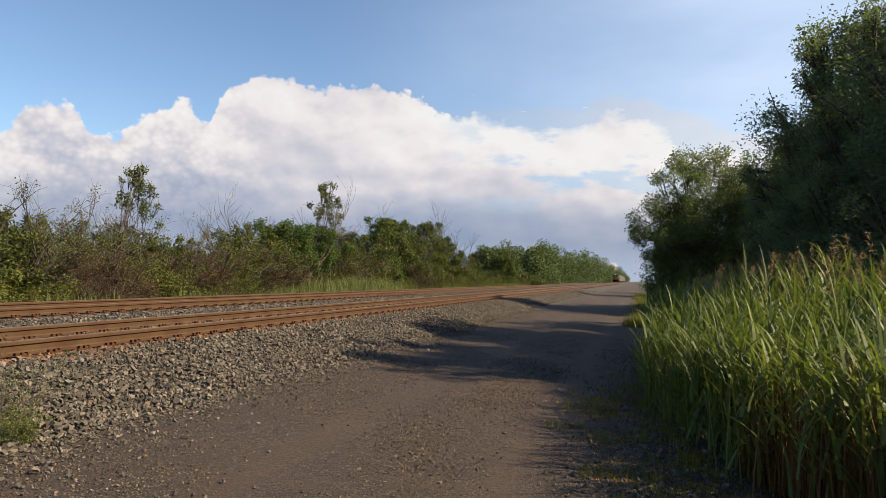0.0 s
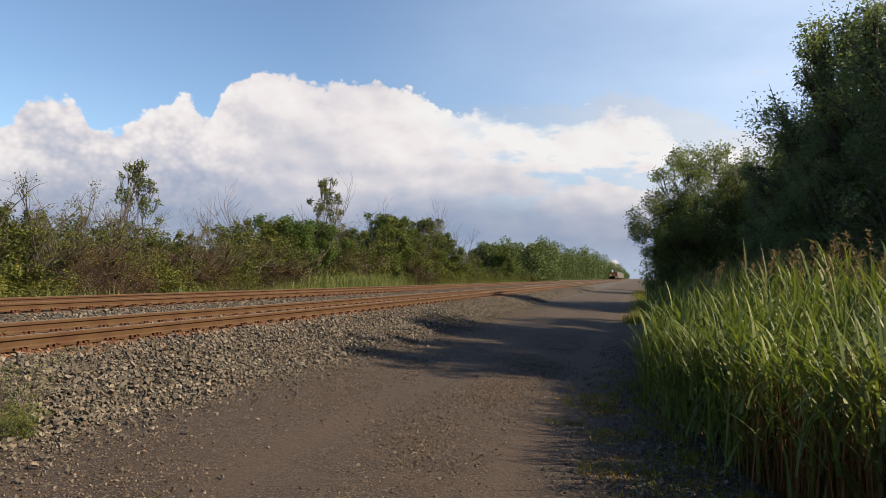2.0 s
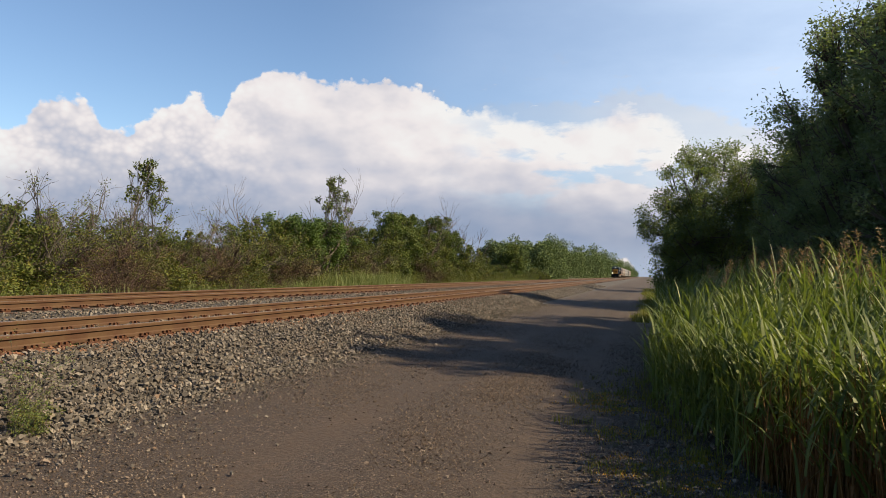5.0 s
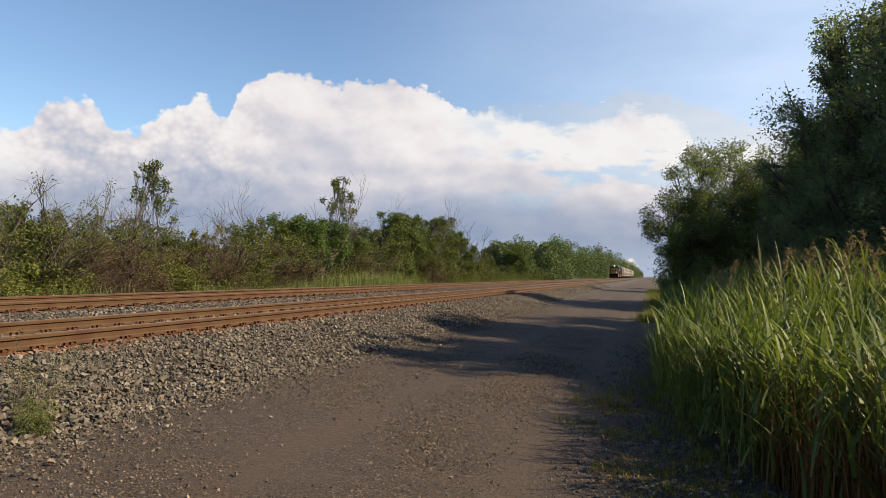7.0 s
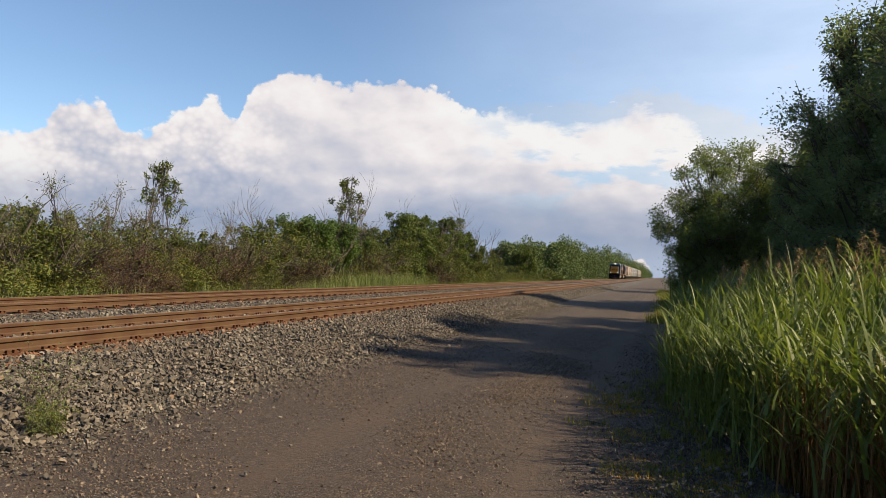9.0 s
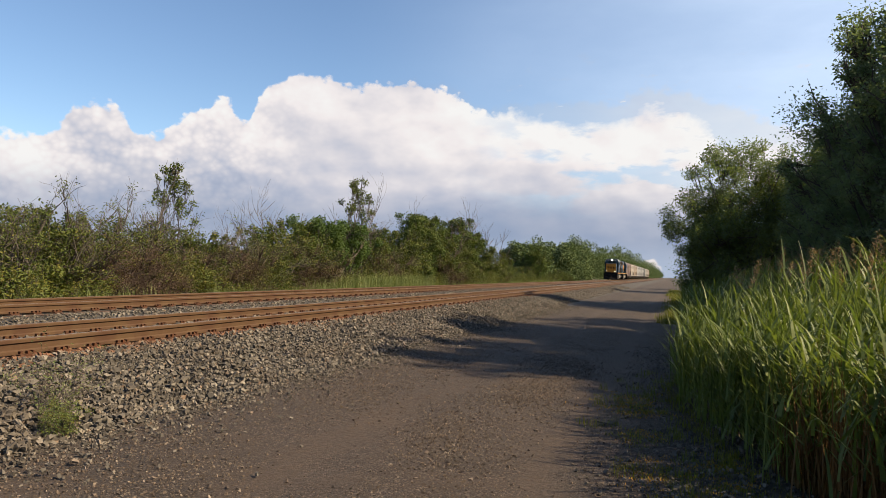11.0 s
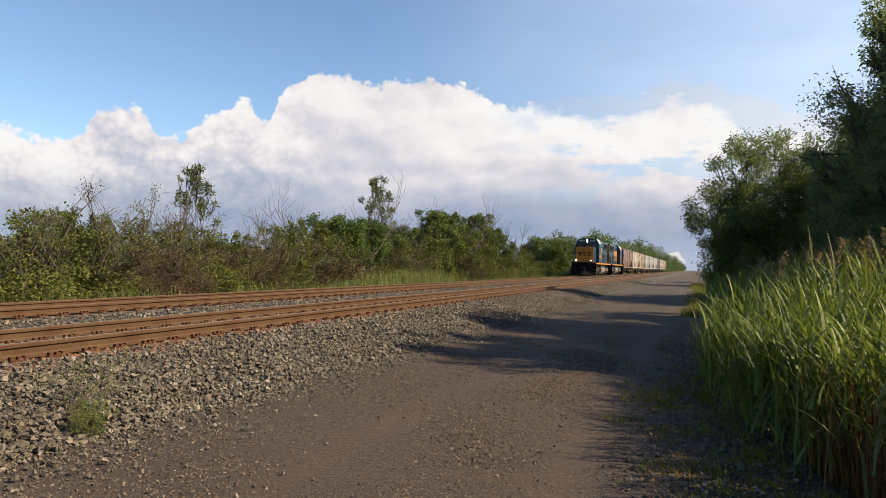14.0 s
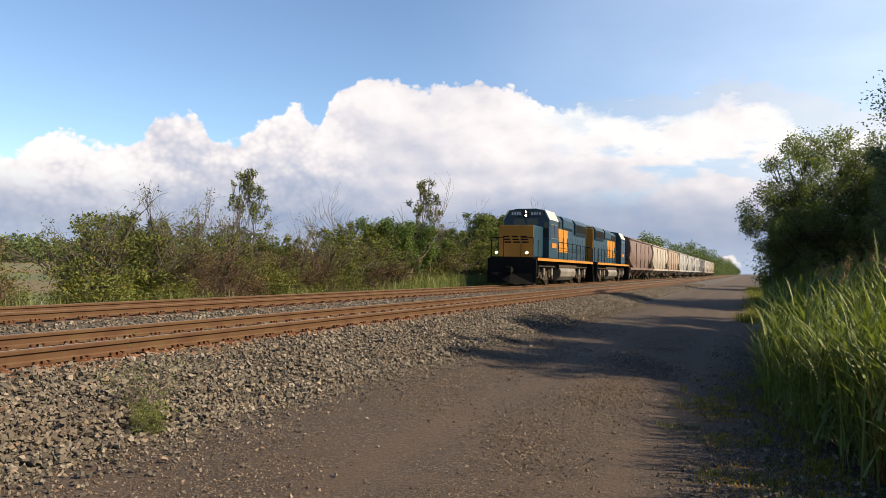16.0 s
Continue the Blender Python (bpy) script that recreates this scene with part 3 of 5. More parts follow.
# ---------------------------------------------------------------- plants
def leaf_mesh(name, centers, sizes, rng, droop=0.3, slim=0.5):
    """Rhombic leaves folded along the midrib."""
    n = len(centers)
    d = rng.normal(size=(n, 3))
    d[:, 2] = d[:, 2] * 0.6 - droop
    d /= np.linalg.norm(d, axis=1)[:, None]
    a = rng.normal(size=(n, 3))
    s = np.cross(d, a)
    s /= np.linalg.norm(s, axis=1)[:, None]
    nn = np.cross(d, s)
    L = np.asarray(sizes)[:, None]
    p0 = centers
    tip = centers + d * L
    m = centers + d * L * 0.45
    a1 = m + s * L * slim * 0.5 + nn * L * 0.10
    a2 = m - s * L * slim * 0.5 + nn * L * 0.10
    V = np.stack([p0, a1, tip, a2], 1).reshape(-1, 3)
    k = 4 * np.arange(n)[:, None]
    F = np.concatenate([k + np.array([[0, 1, 2]]), k + np.array([[0, 2, 3]])], 0)
    return quick_mesh(name, V, F)


class Wood:
    """Tapered limbs joined into one mesh."""

    def __init__(self):
        self.v, self.f, self.tips = [], [], []

    def tube(self, pts, radii, sides=5):
        base = len(self.v)
        for i, (p, r) in enumerate(zip(pts, radii)):
            d = (pts[min(i + 1, len(pts) - 1)] - pts[max(i - 1, 0)]).normalized()
            s = d.orthogonal().normalized()
            t = d.cross(s)
            for k in range(sides):
                a = 2 * math.pi * k / sides
                self.v.append(p + (s * math.cos(a) + t * math.sin(a)) * r)
        for i in range(len(pts) - 1):
            for k in range(sides):
                k2 = (k + 1) % sides
                self.f.append((base + i * sides + k, base + i * sides + k2, base + (i + 1) * sides + k2, base + (i + 1) * sides + k))

    def grow(self, rng, p, d, length, r, level, spread=0.7, up=0.12, kids=(3, 5), wiggle=0.18, leaf_from=1, shrink=0.62):
        segs = 5 if level > 1 else 4
        pts, radii = [p.copy()], [r]
        d = d.normalized()
        step = length / segs
        for i in range(segs):
            d = (d + Vector((rng.gauss(0, wiggle), rng.gauss(0, wiggle), rng.gauss(0, wiggle) + up))).normalized()
            p = p + d * step
            pts.append(p.copy())
            radii.append(r * (1 - 0.75 * (i + 1) / segs) + min(0.006, r * 0.4))
        self.tube(pts, radii, 6 if level > 2 else 4)
        if level <= leaf_from:
            self.tips += [pts[k] for k in range(2, len(pts))]
        if level == 0:
            return
        for _ in range(rng.randint(*kids)):
            k = rng.randint(1 if level < 3 else 2, segs)
            q = pts[k]
            dd = (d + Vector((rng.gauss(0, spread), rng.gauss(0, spread), rng.gauss(0, spread * 0.6)))).normalized()
            self.grow(rng, q, dd, length * shrink * rng.uniform(0.7, 1.15), radii[k] * 0.75, level - 1, spread, up, kids, wiggle, leaf_from, shrink)

    def mesh(self, name):
        return quick_mesh(name, [tuple(x) for x in self.v], self.f)


def clumped(tips, per, radius, rng, flat=0.8):
    t = np.array([tuple(x) for x in tips])
    c = np.repeat(t, per, axis=0)
    return c + rng.normal(0, 1, c.shape) * radius * np.array([1, 1, flat])


def make_plant(name, label, category, group, seed, stems, height, fan, level, per, radius, leaf, leaf_mat, bark=None, r0=0.05, kids=(3, 5), up=0.10, droop=0.3, slim=0.55, leaf_from=1, low_fill=0, keep=1.0, spread=0.65, trunk_up=0.0, extra=None, shrink=0.62, lean=(0, 0)):
    """A tree or shrub in limbs and leaves, standing at the origin."""
    rng = random.Random(seed)
    nr = np.random.default_rng(seed)
    w = Wood()
    for s in range(stems):
        a = 2 * math.pi * (s + rng.random()) / stems
        f = fan * rng.uniform(0.3, 1.0)
        d = Vector((math.cos(a) * f + lean[0], math.sin(a) * f + lean[1], 1.0))
        p = Vector((math.cos(a), math.sin(a), 0)) * 0.12 * (stems > 1)
        if trunk_up:
            pts = [p + Vector((0, 0, -0.1))]
            for k in range(4):
                pts.append(pts[-1] + Vector((rng.gauss(0, 0.06), rng.gauss(0, 0.06), trunk_up / 4)))
            w.tube(pts, [r0 * (1 - 0.08 * k) for k in range(5)], 8)
            for b in range(5):
                aa = 2 * math.pi * (b + rng.random()) / 5
                q = pts[2 + b % 3] if b < 4 else pts[-1]
                dd = Vector((math.cos(aa) * fan, math.sin(aa) * fan, rng.uniform(0.35, 1.0) if b < 4 else 2.0))
                w.grow(rng, q, dd, (height - trunk_up) * rng.uniform(0.5, 0.62), r0 * 0.6, level, spread, up, kids, 0.16, leaf_from, shrink)
        else:
            w.grow(rng, p, d, height * rng.uniform(0.5, 0.68), r0 * rng.uniform(0.6, 1.0), level, spread, up, kids, 0.16, leaf_from, shrink)
    root = empty(name, label, category, group)
    link_mesh("trunk", w.mesh("trunk"), bark or M_BARK, root)
    if per:
        tips = [t for t in w.tips if rng.random() < keep]
        c = clumped(tips, per, radius, nr)
        if low_fill:
            a = nr.random(low_fill) * 2 * math.pi
            rr = np.sqrt(nr.random(low_fill)) * fan * height * 0.55
            c = np.concatenate([c, np.stack([rr * np.cos(a), rr * np.sin(a), np.abs(nr.normal(0, 0.22, low_fill)) * height], -1)])
        c = c[c[:, 2] > 0.05]
        crown = link_mesh("crown", leaf_mesh("crown", c, leaf * nr.uniform(0.6, 1.25, len(c)), nr, droop, slim), leaf_mat, root)
        if extra:
            crown.data.materials.append(extra[0])
            k = np.zeros(len(crown.data.polygons), dtype=np.int32)
            m = nr.random(len(c)) < extra[1]
            k[:len(c)] = m
            k[len(c):] = m
            crown.data.polygons.foreach_set("material_index", k)
    return root


def make_tree(name, label, category, group, seed, h, zb, R, lobes, leaf, dens, leaf_mat, stems=1, r0=0.1, bark=None, extra=None, squash=1.0, stray=0.25, slim=0.6, skirt=0, flat_top=False, shag=0.12, twigs=3, reach=1.05, taper=0.0, lobe=1.0):
    """A tree or bush whose crown is many lobes of leaves on limbs, with gaps and an uneven outline."""
    rng = random.Random(seed)
    nr = np.random.default_rng(seed)
    w = Wood()
    cz, hz = (h + zb) / 2, (h - zb) / 2
    C, Rl = [], []
    for k in range(lobes):
        d = nr.normal(size=3)
        d /= np.linalg.norm(d)
        out = nr.uniform(0.35, 0.80) if k > lobes * stray else nr.uniform(0.80, 1.0)
        r = R * (nr.uniform(0.17, 0.36) if k > lobes * stray else nr.uniform(0.10, 0.20))
        r *= lobe
        if flat_top and d[2] > 0:
            d[2] = min(d[2] * 1.6, 0.85)
        narrow = 1 - taper * max(d[2], 0.0) * 1.1
        c = np.array([d[0] * R * out * narrow, d[1] * R * out * squash * narrow, cz + d[2] * hz * out * 0.92])
        C.append(c)
        Rl.append(r)
    for k in range(skirt):
        a = nr.uniform(0, 2 * math.pi)
        q = R * nr.uniform(0.3, 0.85)
        C.append(np.array([q * math.cos(a), q * math.sin(a), nr.uniform(0.12, 0.45) * h]))
        Rl.append(R * nr.uniform(0.16, 0.28))
    roots = []
    for st in range(stems):
        a = 2 * math.pi * (st + rng.random()) / stems
        q = 0.0 if stems == 1 else R * 0.22
        p = Vector((q * math.cos(a), q * math.sin(a), -0.15))
        pts = [p]
        top = cz * 0.9 if stems == 1 else zb + (h - zb) * 0.35
        for k in range(5):
            pts.append(pts[-1] + Vector((rng.gauss(0, 0.05) * h * 0.2 + q * math.cos(a) * 0.18, rng.gauss(0, 0.05) * h * 0.2 + q * math.sin(a) * 0.18, top / 5)))
        w.tube(pts, [r0 * (1 - 0.12 * k) for k in range(6)], 7)
        roots.append(pts)
    for c, r in zip(C, Rl):
        pts = rng.choice(roots)
        p = pts[rng.randint(1, 5)]
        e = Vector(c)
        mid = (p + e) / 2 + Vector((rng.gauss(0, 0.1), rng.gauss(0, 0.1), 0.12)) * R * 0.3
        w.tube([p, (p + mid) / 2 + Vector((0, 0, 0.05 * R)), mid, e], [r0 * 0.35, r0 * 0.27, r0 * 0.18, r0 * 0.06], 5)
        for _ in range(twigs):
            t = e + Vector((rng.gauss(0, 1), rng.gauss(0, 1), rng.gauss(0.3, 1))).normalized() * r * rng.uniform(0.8, reach)
            w.tube([mid * 0.3 + e * 0.7, (e + t) / 2, t], [r0 * 0.10 + 0.004, r0 * 0.07 + 0.003, 0.004], 4)
    P = []
    for c, r in zip(C, Rl):
        n = int(dens * r * r) + 12
        d = nr.normal(size=(n, 3))
        d /= np.linalg.norm(d, axis=1)[:, None]
        # lumps on each lobe break its roundness
        bump_v = nr.normal(size=(7, 3))
        bump_v /= np.linalg.norm(bump_v, axis=1)[:, None]
        g = np.max(np.clip(d @ bump_v.T, 0, 1) ** 3, axis=1)
        rad = r * (0.5 + 0.55 * g) * np.where(nr.random(n) < shag, nr.uniform(0.9, 1.45, n), nr.uniform(0.6, 1.12, n))
        P.append(c + d * rad[:, None])
    P = np.concatenate(P)
    P = P[P[:, 2] > 0.05]
    root = empty(name, label, category, group)
    link_mesh("trunk", w.mesh("trunk"), bark or M_BARK, root)
    crown = link_mesh("crown", leaf_mesh("crown", P, leaf * nr.uniform(0.6, 1.25, len(P)), nr, 0.25, slim), leaf_mat, root)
    if extra:
        crown.data.materials.append(extra[0])
        k = np.zeros(len(crown.data.polygons), dtype=np.int32)
        m = nr.random(len(P)) < extra[1]
        k[:len(P)] = m
        k[len(P):] = m
        crown.data.polygons.foreach_set("material_index", k)
    return root


def place(src, x, y, turn=0.0, size=1.0, z=None, label=""):
    zz = float(ground_z(np.array(x), np.array(y))) if z is None else z
    o = copy_thing(src, pose(x, y, zz - 0.03, 0, 0, turn))
    o.scale = (size, size, size)
    if label:
        o["label"] = label
    return o


def first(src, x, y, turn=0.0, size=1.0):
    zz = float(ground_z(np.array(x), np.array(y)))
    src.matrix_basis = pose(x, y, zz - 0.03, 0, 0, turn)
    src.scale = (size, size, size)
    return src


def build_left_side():
    G = "shrubs behind the tracks"
    dense = make_tree("shrub", "dense green leafy shrub behind the tracks", "shrub", G, 21, 4.3, 0.5, 2.1, 50, 0.125, 1300, M_LEAF_L, 6, 0.06, extra=(M_LEAF_Y, 0.14), skirt=14, shag=0.35, twigs=6, reach=2.2, stray=0.5, lobe=0.78)
    vine = make_tree("shrub", "vine-covered dark green tree with a flat rounded top", "shrub", G, 22, 5.6, 1.7, 2.6, 56, 0.14, 1700, M_LEAF_L2, 5, 0.09, stray=0.2, flat_top=True, lobe=0.85, shag=0.2)
    twiggy = make_plant("shrub", "half-bare shrub with grey twigs and sparse leaves", "shrub", G, 23, 8, 5.0, 0.6, 3, 11, 0.12, 0.10, M_LEAF_L, M_BARK, r0=0.105, kids=(3, 4), keep=0.24, up=0.06, low_fill=2600, extra=(M_LEAF_Y, 0.2))
    brown = make_tree("shrub", "low brown withered bush among green weeds", "shrub", G, 24, 2.9, 0.2, 1.7, 30, 0.085, 950, M_LEAF_B, 9, 0.045, M_BROWNTWIG, extra=(M_LEAF_Y, 0.18), stray=0.5, slim=0.35, skirt=10, shag=0.35, twigs=16, reach=2.4, lobe=0.85)
    low = make_tree("shrub", "low yellow-green weedy bush beside the track bank", "shrub", G, 25, 1.9, 0.15, 1.5, 26, 0.10, 1000, M_LEAF_L, 8, 0.02, extra=(M_LEAF_Y, 0.35), stray=0.4, slim=0.45, skirt=10)
    sapling = make_tree("sapling", "slender young tree with a leafy top over the shrubs", "tree", G, 26, 6.9, 1.8, 1.25, 40, 0.11, 1500, M_LEAF_L, 3, 0.06, stray=0.65, shag=0.45, twigs=5, reach=2.2, taper=0.6, lobe=0.8)
    dead = make_plant("dead_tree", "bare dead tree with thin grey branches", "tree", G, 27, 2, 6.6, 0.2, 3, 0, 0, 0, M_LEAF_L, M_TWIG, r0=0.085, kids=(3, 4), up=0.1, spread=0.5)
    round_tree = make_tree("tree", "bushy green tree in the row behind the tracks", "tree", G, 28, 8.0, 0.8, 2.9, 72, 0.165, 1250, M_LEAF_L, 3, 0.09, extra=(M_LEAF_L2, 0.3), skirt=12, shag=0.2, twigs=4, reach=1.7, stray=0.45, lobe=0.8)
    rng = random.Random(77)
    used = set()

    def put(src, x, y, size=1.0):
        t = rng.uniform(0, 360)
        if src in used:
            place(src, x, y, t, size)
        else:
            used.add(src)
            first(src, x, y, t, size)

    # the row, from the open field along the track
    put(sapling, -21.0, 25.1, 1.03)
    put(twiggy, -20.6, 22.8, 0.98)
    put(twiggy, -21.4, 26.8, 0.82)
    put(dense, -20.5, 17.8, 0.95)
    put(twiggy, -19.6, 16.2, 0.85)
    put(dense, -22.0, 22.4, 0.98)
    put(dense, -22.2, 25.8, 0.9)
    put(dense, -22.5, 20.0, 1.0)
    put(twiggy, -21.5, 20.6, 0.85)
    put(twiggy, -20.2, 31.0, 0.85)
    put(twiggy, -20.4, 34.8, 0.9)
    put(dense, -19.9, 29.4, 0.6)
    put(dense, -20.0, 24.0, 0.62)
    put(dense, -20.8, 27.0, 0.9)
    put(twiggy, -21.5, 29.5, 0.78)
    put(twiggy, -20.0, 18.6, 0.85)
    put(dense, -21.0, 32.6, 1.05)
    for bx, by, bs in ((-20.6, 20.0, 0.62), (-21.2, 22.0, 0.70), (-20.8, 24.2, 0.72), (-21.6, 27.6, 0.66), (-20.2, 29.0, 0.60), (-20.6, 33.4, 0.62), (-21.5, 35.6, 0.66)):
        put(dead, bx, by, bs)
    put(brown, -19.4, 33.2, 1.25)
    put(brown, -19.0, 28.0, 1.15)
    put(brown, -19.2, 25.6, 1.0)
    put(brown, -18.9, 20.2, 1.0)
    put(brown, -19.6, 47.0, 1.2)
    put(brown, -19.6, 60.0, 1.2)
    put(brown, -18.9, 35.8, 1.2)
    put(brown, -19.2, 22.0, 1.1)
    put(low, -18.9, 24.5, 1.25)
    put(vine, -21.0, 38.5, 0.95)
    put(vine, -21.4, 42.6, 1.0)
    put(sapling, -21.0, 44.0, 1.33)
    put(dead, -21.5, 40.5, 1.08)
    put(dead, -22.0, 38.0, 0.95)
    put(dense, -21.5, 48.0, 1.1)
    put(dead, -22.5, 50.0, 0.95)
    put(twiggy, -21.5, 49.5, 1.0)
    put(round_tree, -21.5, 56.5, 0.95)
    put(dense, -20.6, 35.2, 1.18)
    put(dense, -20.9, 51.8, 1.3)
    put(round_tree, -22.6, 51.0, 0.72)
    put(dense, -20.6, 61.0, 1.25)
    put(round_tree, -22.4, 78.5, 0.92)
    put(dense, -20.4, 68.0, 1.1)
    put(dense, -20.6, 81.5, 1.15)
    put(round_tree, -22.5, 63.0, 1.0)
    put(round_tree, -21.8, 70.5, 1.05)
    put(dead, -23.0, 66.0, 1.2)
    put(dead, -23.0, 73.0, 1.3)
    put(dense, -21.0, 77.0, 1.25)
    put(dead, -22.0, 94.0, 1.45)
    put(dense, -21.0, 86.0, 1.1)
    for y in (15.5, 19.5, 23.5, 27.5, 31, 36, 40, 44, 49, 54, 60, 66, 73, 80, 88, 96, 104, 112):
        put(low, -18.7 + rng.uniform(-0.5, 0.4), y + rng.uniform(-1, 1), rng.uniform(0.85, 1.2))
    for y in (13.0, 11.0, 20.5, 46.5, 52, 58, 64, 69, 76, 83, 91, 99, 107):
        put(brown if rng.random() < 0.4 else low, -19.6 + rng.uniform(-0.8, 0.6), y, rng.uniform(0.8, 1.15))
    for y in (92, 99, 106, 114, 122, 131, 140, 150):
        put(dense, -21.5 + rng.uniform(-1, 1), y, rng.uniform(0.6, 0.8))
    put(round_tree, -22.5, 119, 0.95)
    put(dense, -21, 9.5, 0.72)
    put(low, -20.5, 6.5, 1.2)
    put(low, -19.5, 3.0, 1.3)
    put(brown, -24, 14.0, 0.9)

    # woods along the far track: one mass of leaf clumps
    nr = np.random.default_rng(40)
    C, S = [], []
    for k in range(120):
        y = 158 + 1700 * (k / 120) ** 1.9
        x = -25.0 - nr.uniform(0, 13)
        h = np.interp(y, [150, 210, 320, 460], [8.5, 12.5, 16.0, 19.5]) * nr.uniform(0.62, 1.1)
        r = h * nr.uniform(0.34, 0.44)
        lobes = nr.normal(0, 1, (16, 3))
        lobes /= np.linalg.norm(lobes, axis=1)[:, None]
        lobes = lobes * r * nr.uniform(0.45, 0.85, (16, 1)) + np.array([x, y, h - r * 1.05])
        foot = np.stack([x + nr.normal(0, r * 0.6, 7), y + nr.normal(0, r * 0.6, 7), nr.uniform(0.0, h * 0.4, 7)], -1)
        lobes = np.concatenate([lobes, foot])
        q = np.repeat(lobes, 125 if y < 330 else 40, axis=0)
        d = nr.normal(0, 1, q.shape)
        d /= np.linalg.norm(d, axis=1)[:, None]
        q = q + d * r * 0.34 * nr.uniform(0.6, 1.15, (len(q), 1))
        C.append(q)
        S.append(nr.uniform(0.30, 0.52, len(q)) * (1 if y < 330 else 1.7))
    C, S = np.concatenate(C), np.concatenate(S)
    ok = C[:, 2] > -0.6
    tagged(link_mesh("far_woods", leaf_mesh("far_woods", C[ok], S[ok], nr, 0.1, 0.9), M_LEAF_FAR), "line of green broadleaf woods receding along the tracks", "woods", kind="stuff")
    # woods beyond the marsh
    C, S = [], []
    for k in range(150):
        a = radians(nr.uniform(-78, -30))
        d = nr.uniform(330, 420)
        h = nr.uniform(7, 11)
        cl = nr.normal(0, 1, (12, 3)) * np.array([3.2, 3.2, h * 0.24]) + np.array([d * math.sin(a), d * math.cos(a), h * 0.5])
        q = np.repeat(cl, 36, axis=0)
        q = q + nr.normal(0, 0.9, q.shape)
        C.append(q)
        S.append(nr.uniform(0.8, 1.5, len(q)))
    C, S = np.concatenate(C), np.concatenate(S)
    tagged(link_mesh("far_woods", leaf_mesh("far_woods", C, S, nr, 0.1, 0.9), M_LEAF_FAR), "distant dark tree line beyond the reddish marsh", "woods", kind="stuff")


build_left_side()


def blades(name, x, y, z, height, lean, width, rng, segs=4, tilt=(76, 89)):
    """Arching tapered grass blades."""
    n = len(x)
    phi = rng.random(n) * 2 * math.pi
    dx, dy = np.cos(phi), np.sin(phi)
    V = np.zeros((n, segs + 1, 2, 3))
    px, pz = np.zeros(n), np.zeros(n)
    ang = np.radians(rng.uniform(*tilt, n))
    bend = np.asarray(lean) / segs
    for k in range(segs + 1):
        w = width * (1 - (k / segs) ** 1.6) * 0.5 + 0.0006
        V[:, k, 0] = np.stack([x + dx * px - dy * w, y + dy * px + dx * w, z + pz], -1)
        V[:, k, 1] = np.stack([x + dx * px + dy * w, y + dy * px - dx * w, z + pz], -1)
        px = px + np.cos(ang) * height / segs
        pz = pz + np.sin(ang) * height / segs
        ang = ang - bend * (0.4 + 0.9 * k / segs)
    base = (np.arange(n) * (segs + 1) * 2)[:, None, None]
    k = np.arange(segs)[None, :, None] * 2
    F = (base + k + np.array([0, 1, 3, 2])[None, None, :]).reshape(-1, 4)
    return V.reshape(-1, 3), F


def join(name, lots):
    V, F, o = [], [], 0
    for v, f in lots:
        V.append(v)
        F.append(f + o)
        o += len(v)
    return quick_mesh(name, np.concatenate(V), np.concatenate(F))


def reed_height(x, y):
    """Reeds stand taller away from the road."""
    return 1.17 + 0.70 * np.clip((x - reed_edge(y) - 0.3) / 1.5, 0, 1) + 0.12 * np.sin(x * 2.3 + y * 1.1)


def reed_edge(y):
    return np.interp(y, [2.5, 4.0, 5.5, 7.5, 10, 14, 20, 30], [1.75, 1.50, 1.12, 0.58, 0.22, 0.40, 0.6, 1.1])


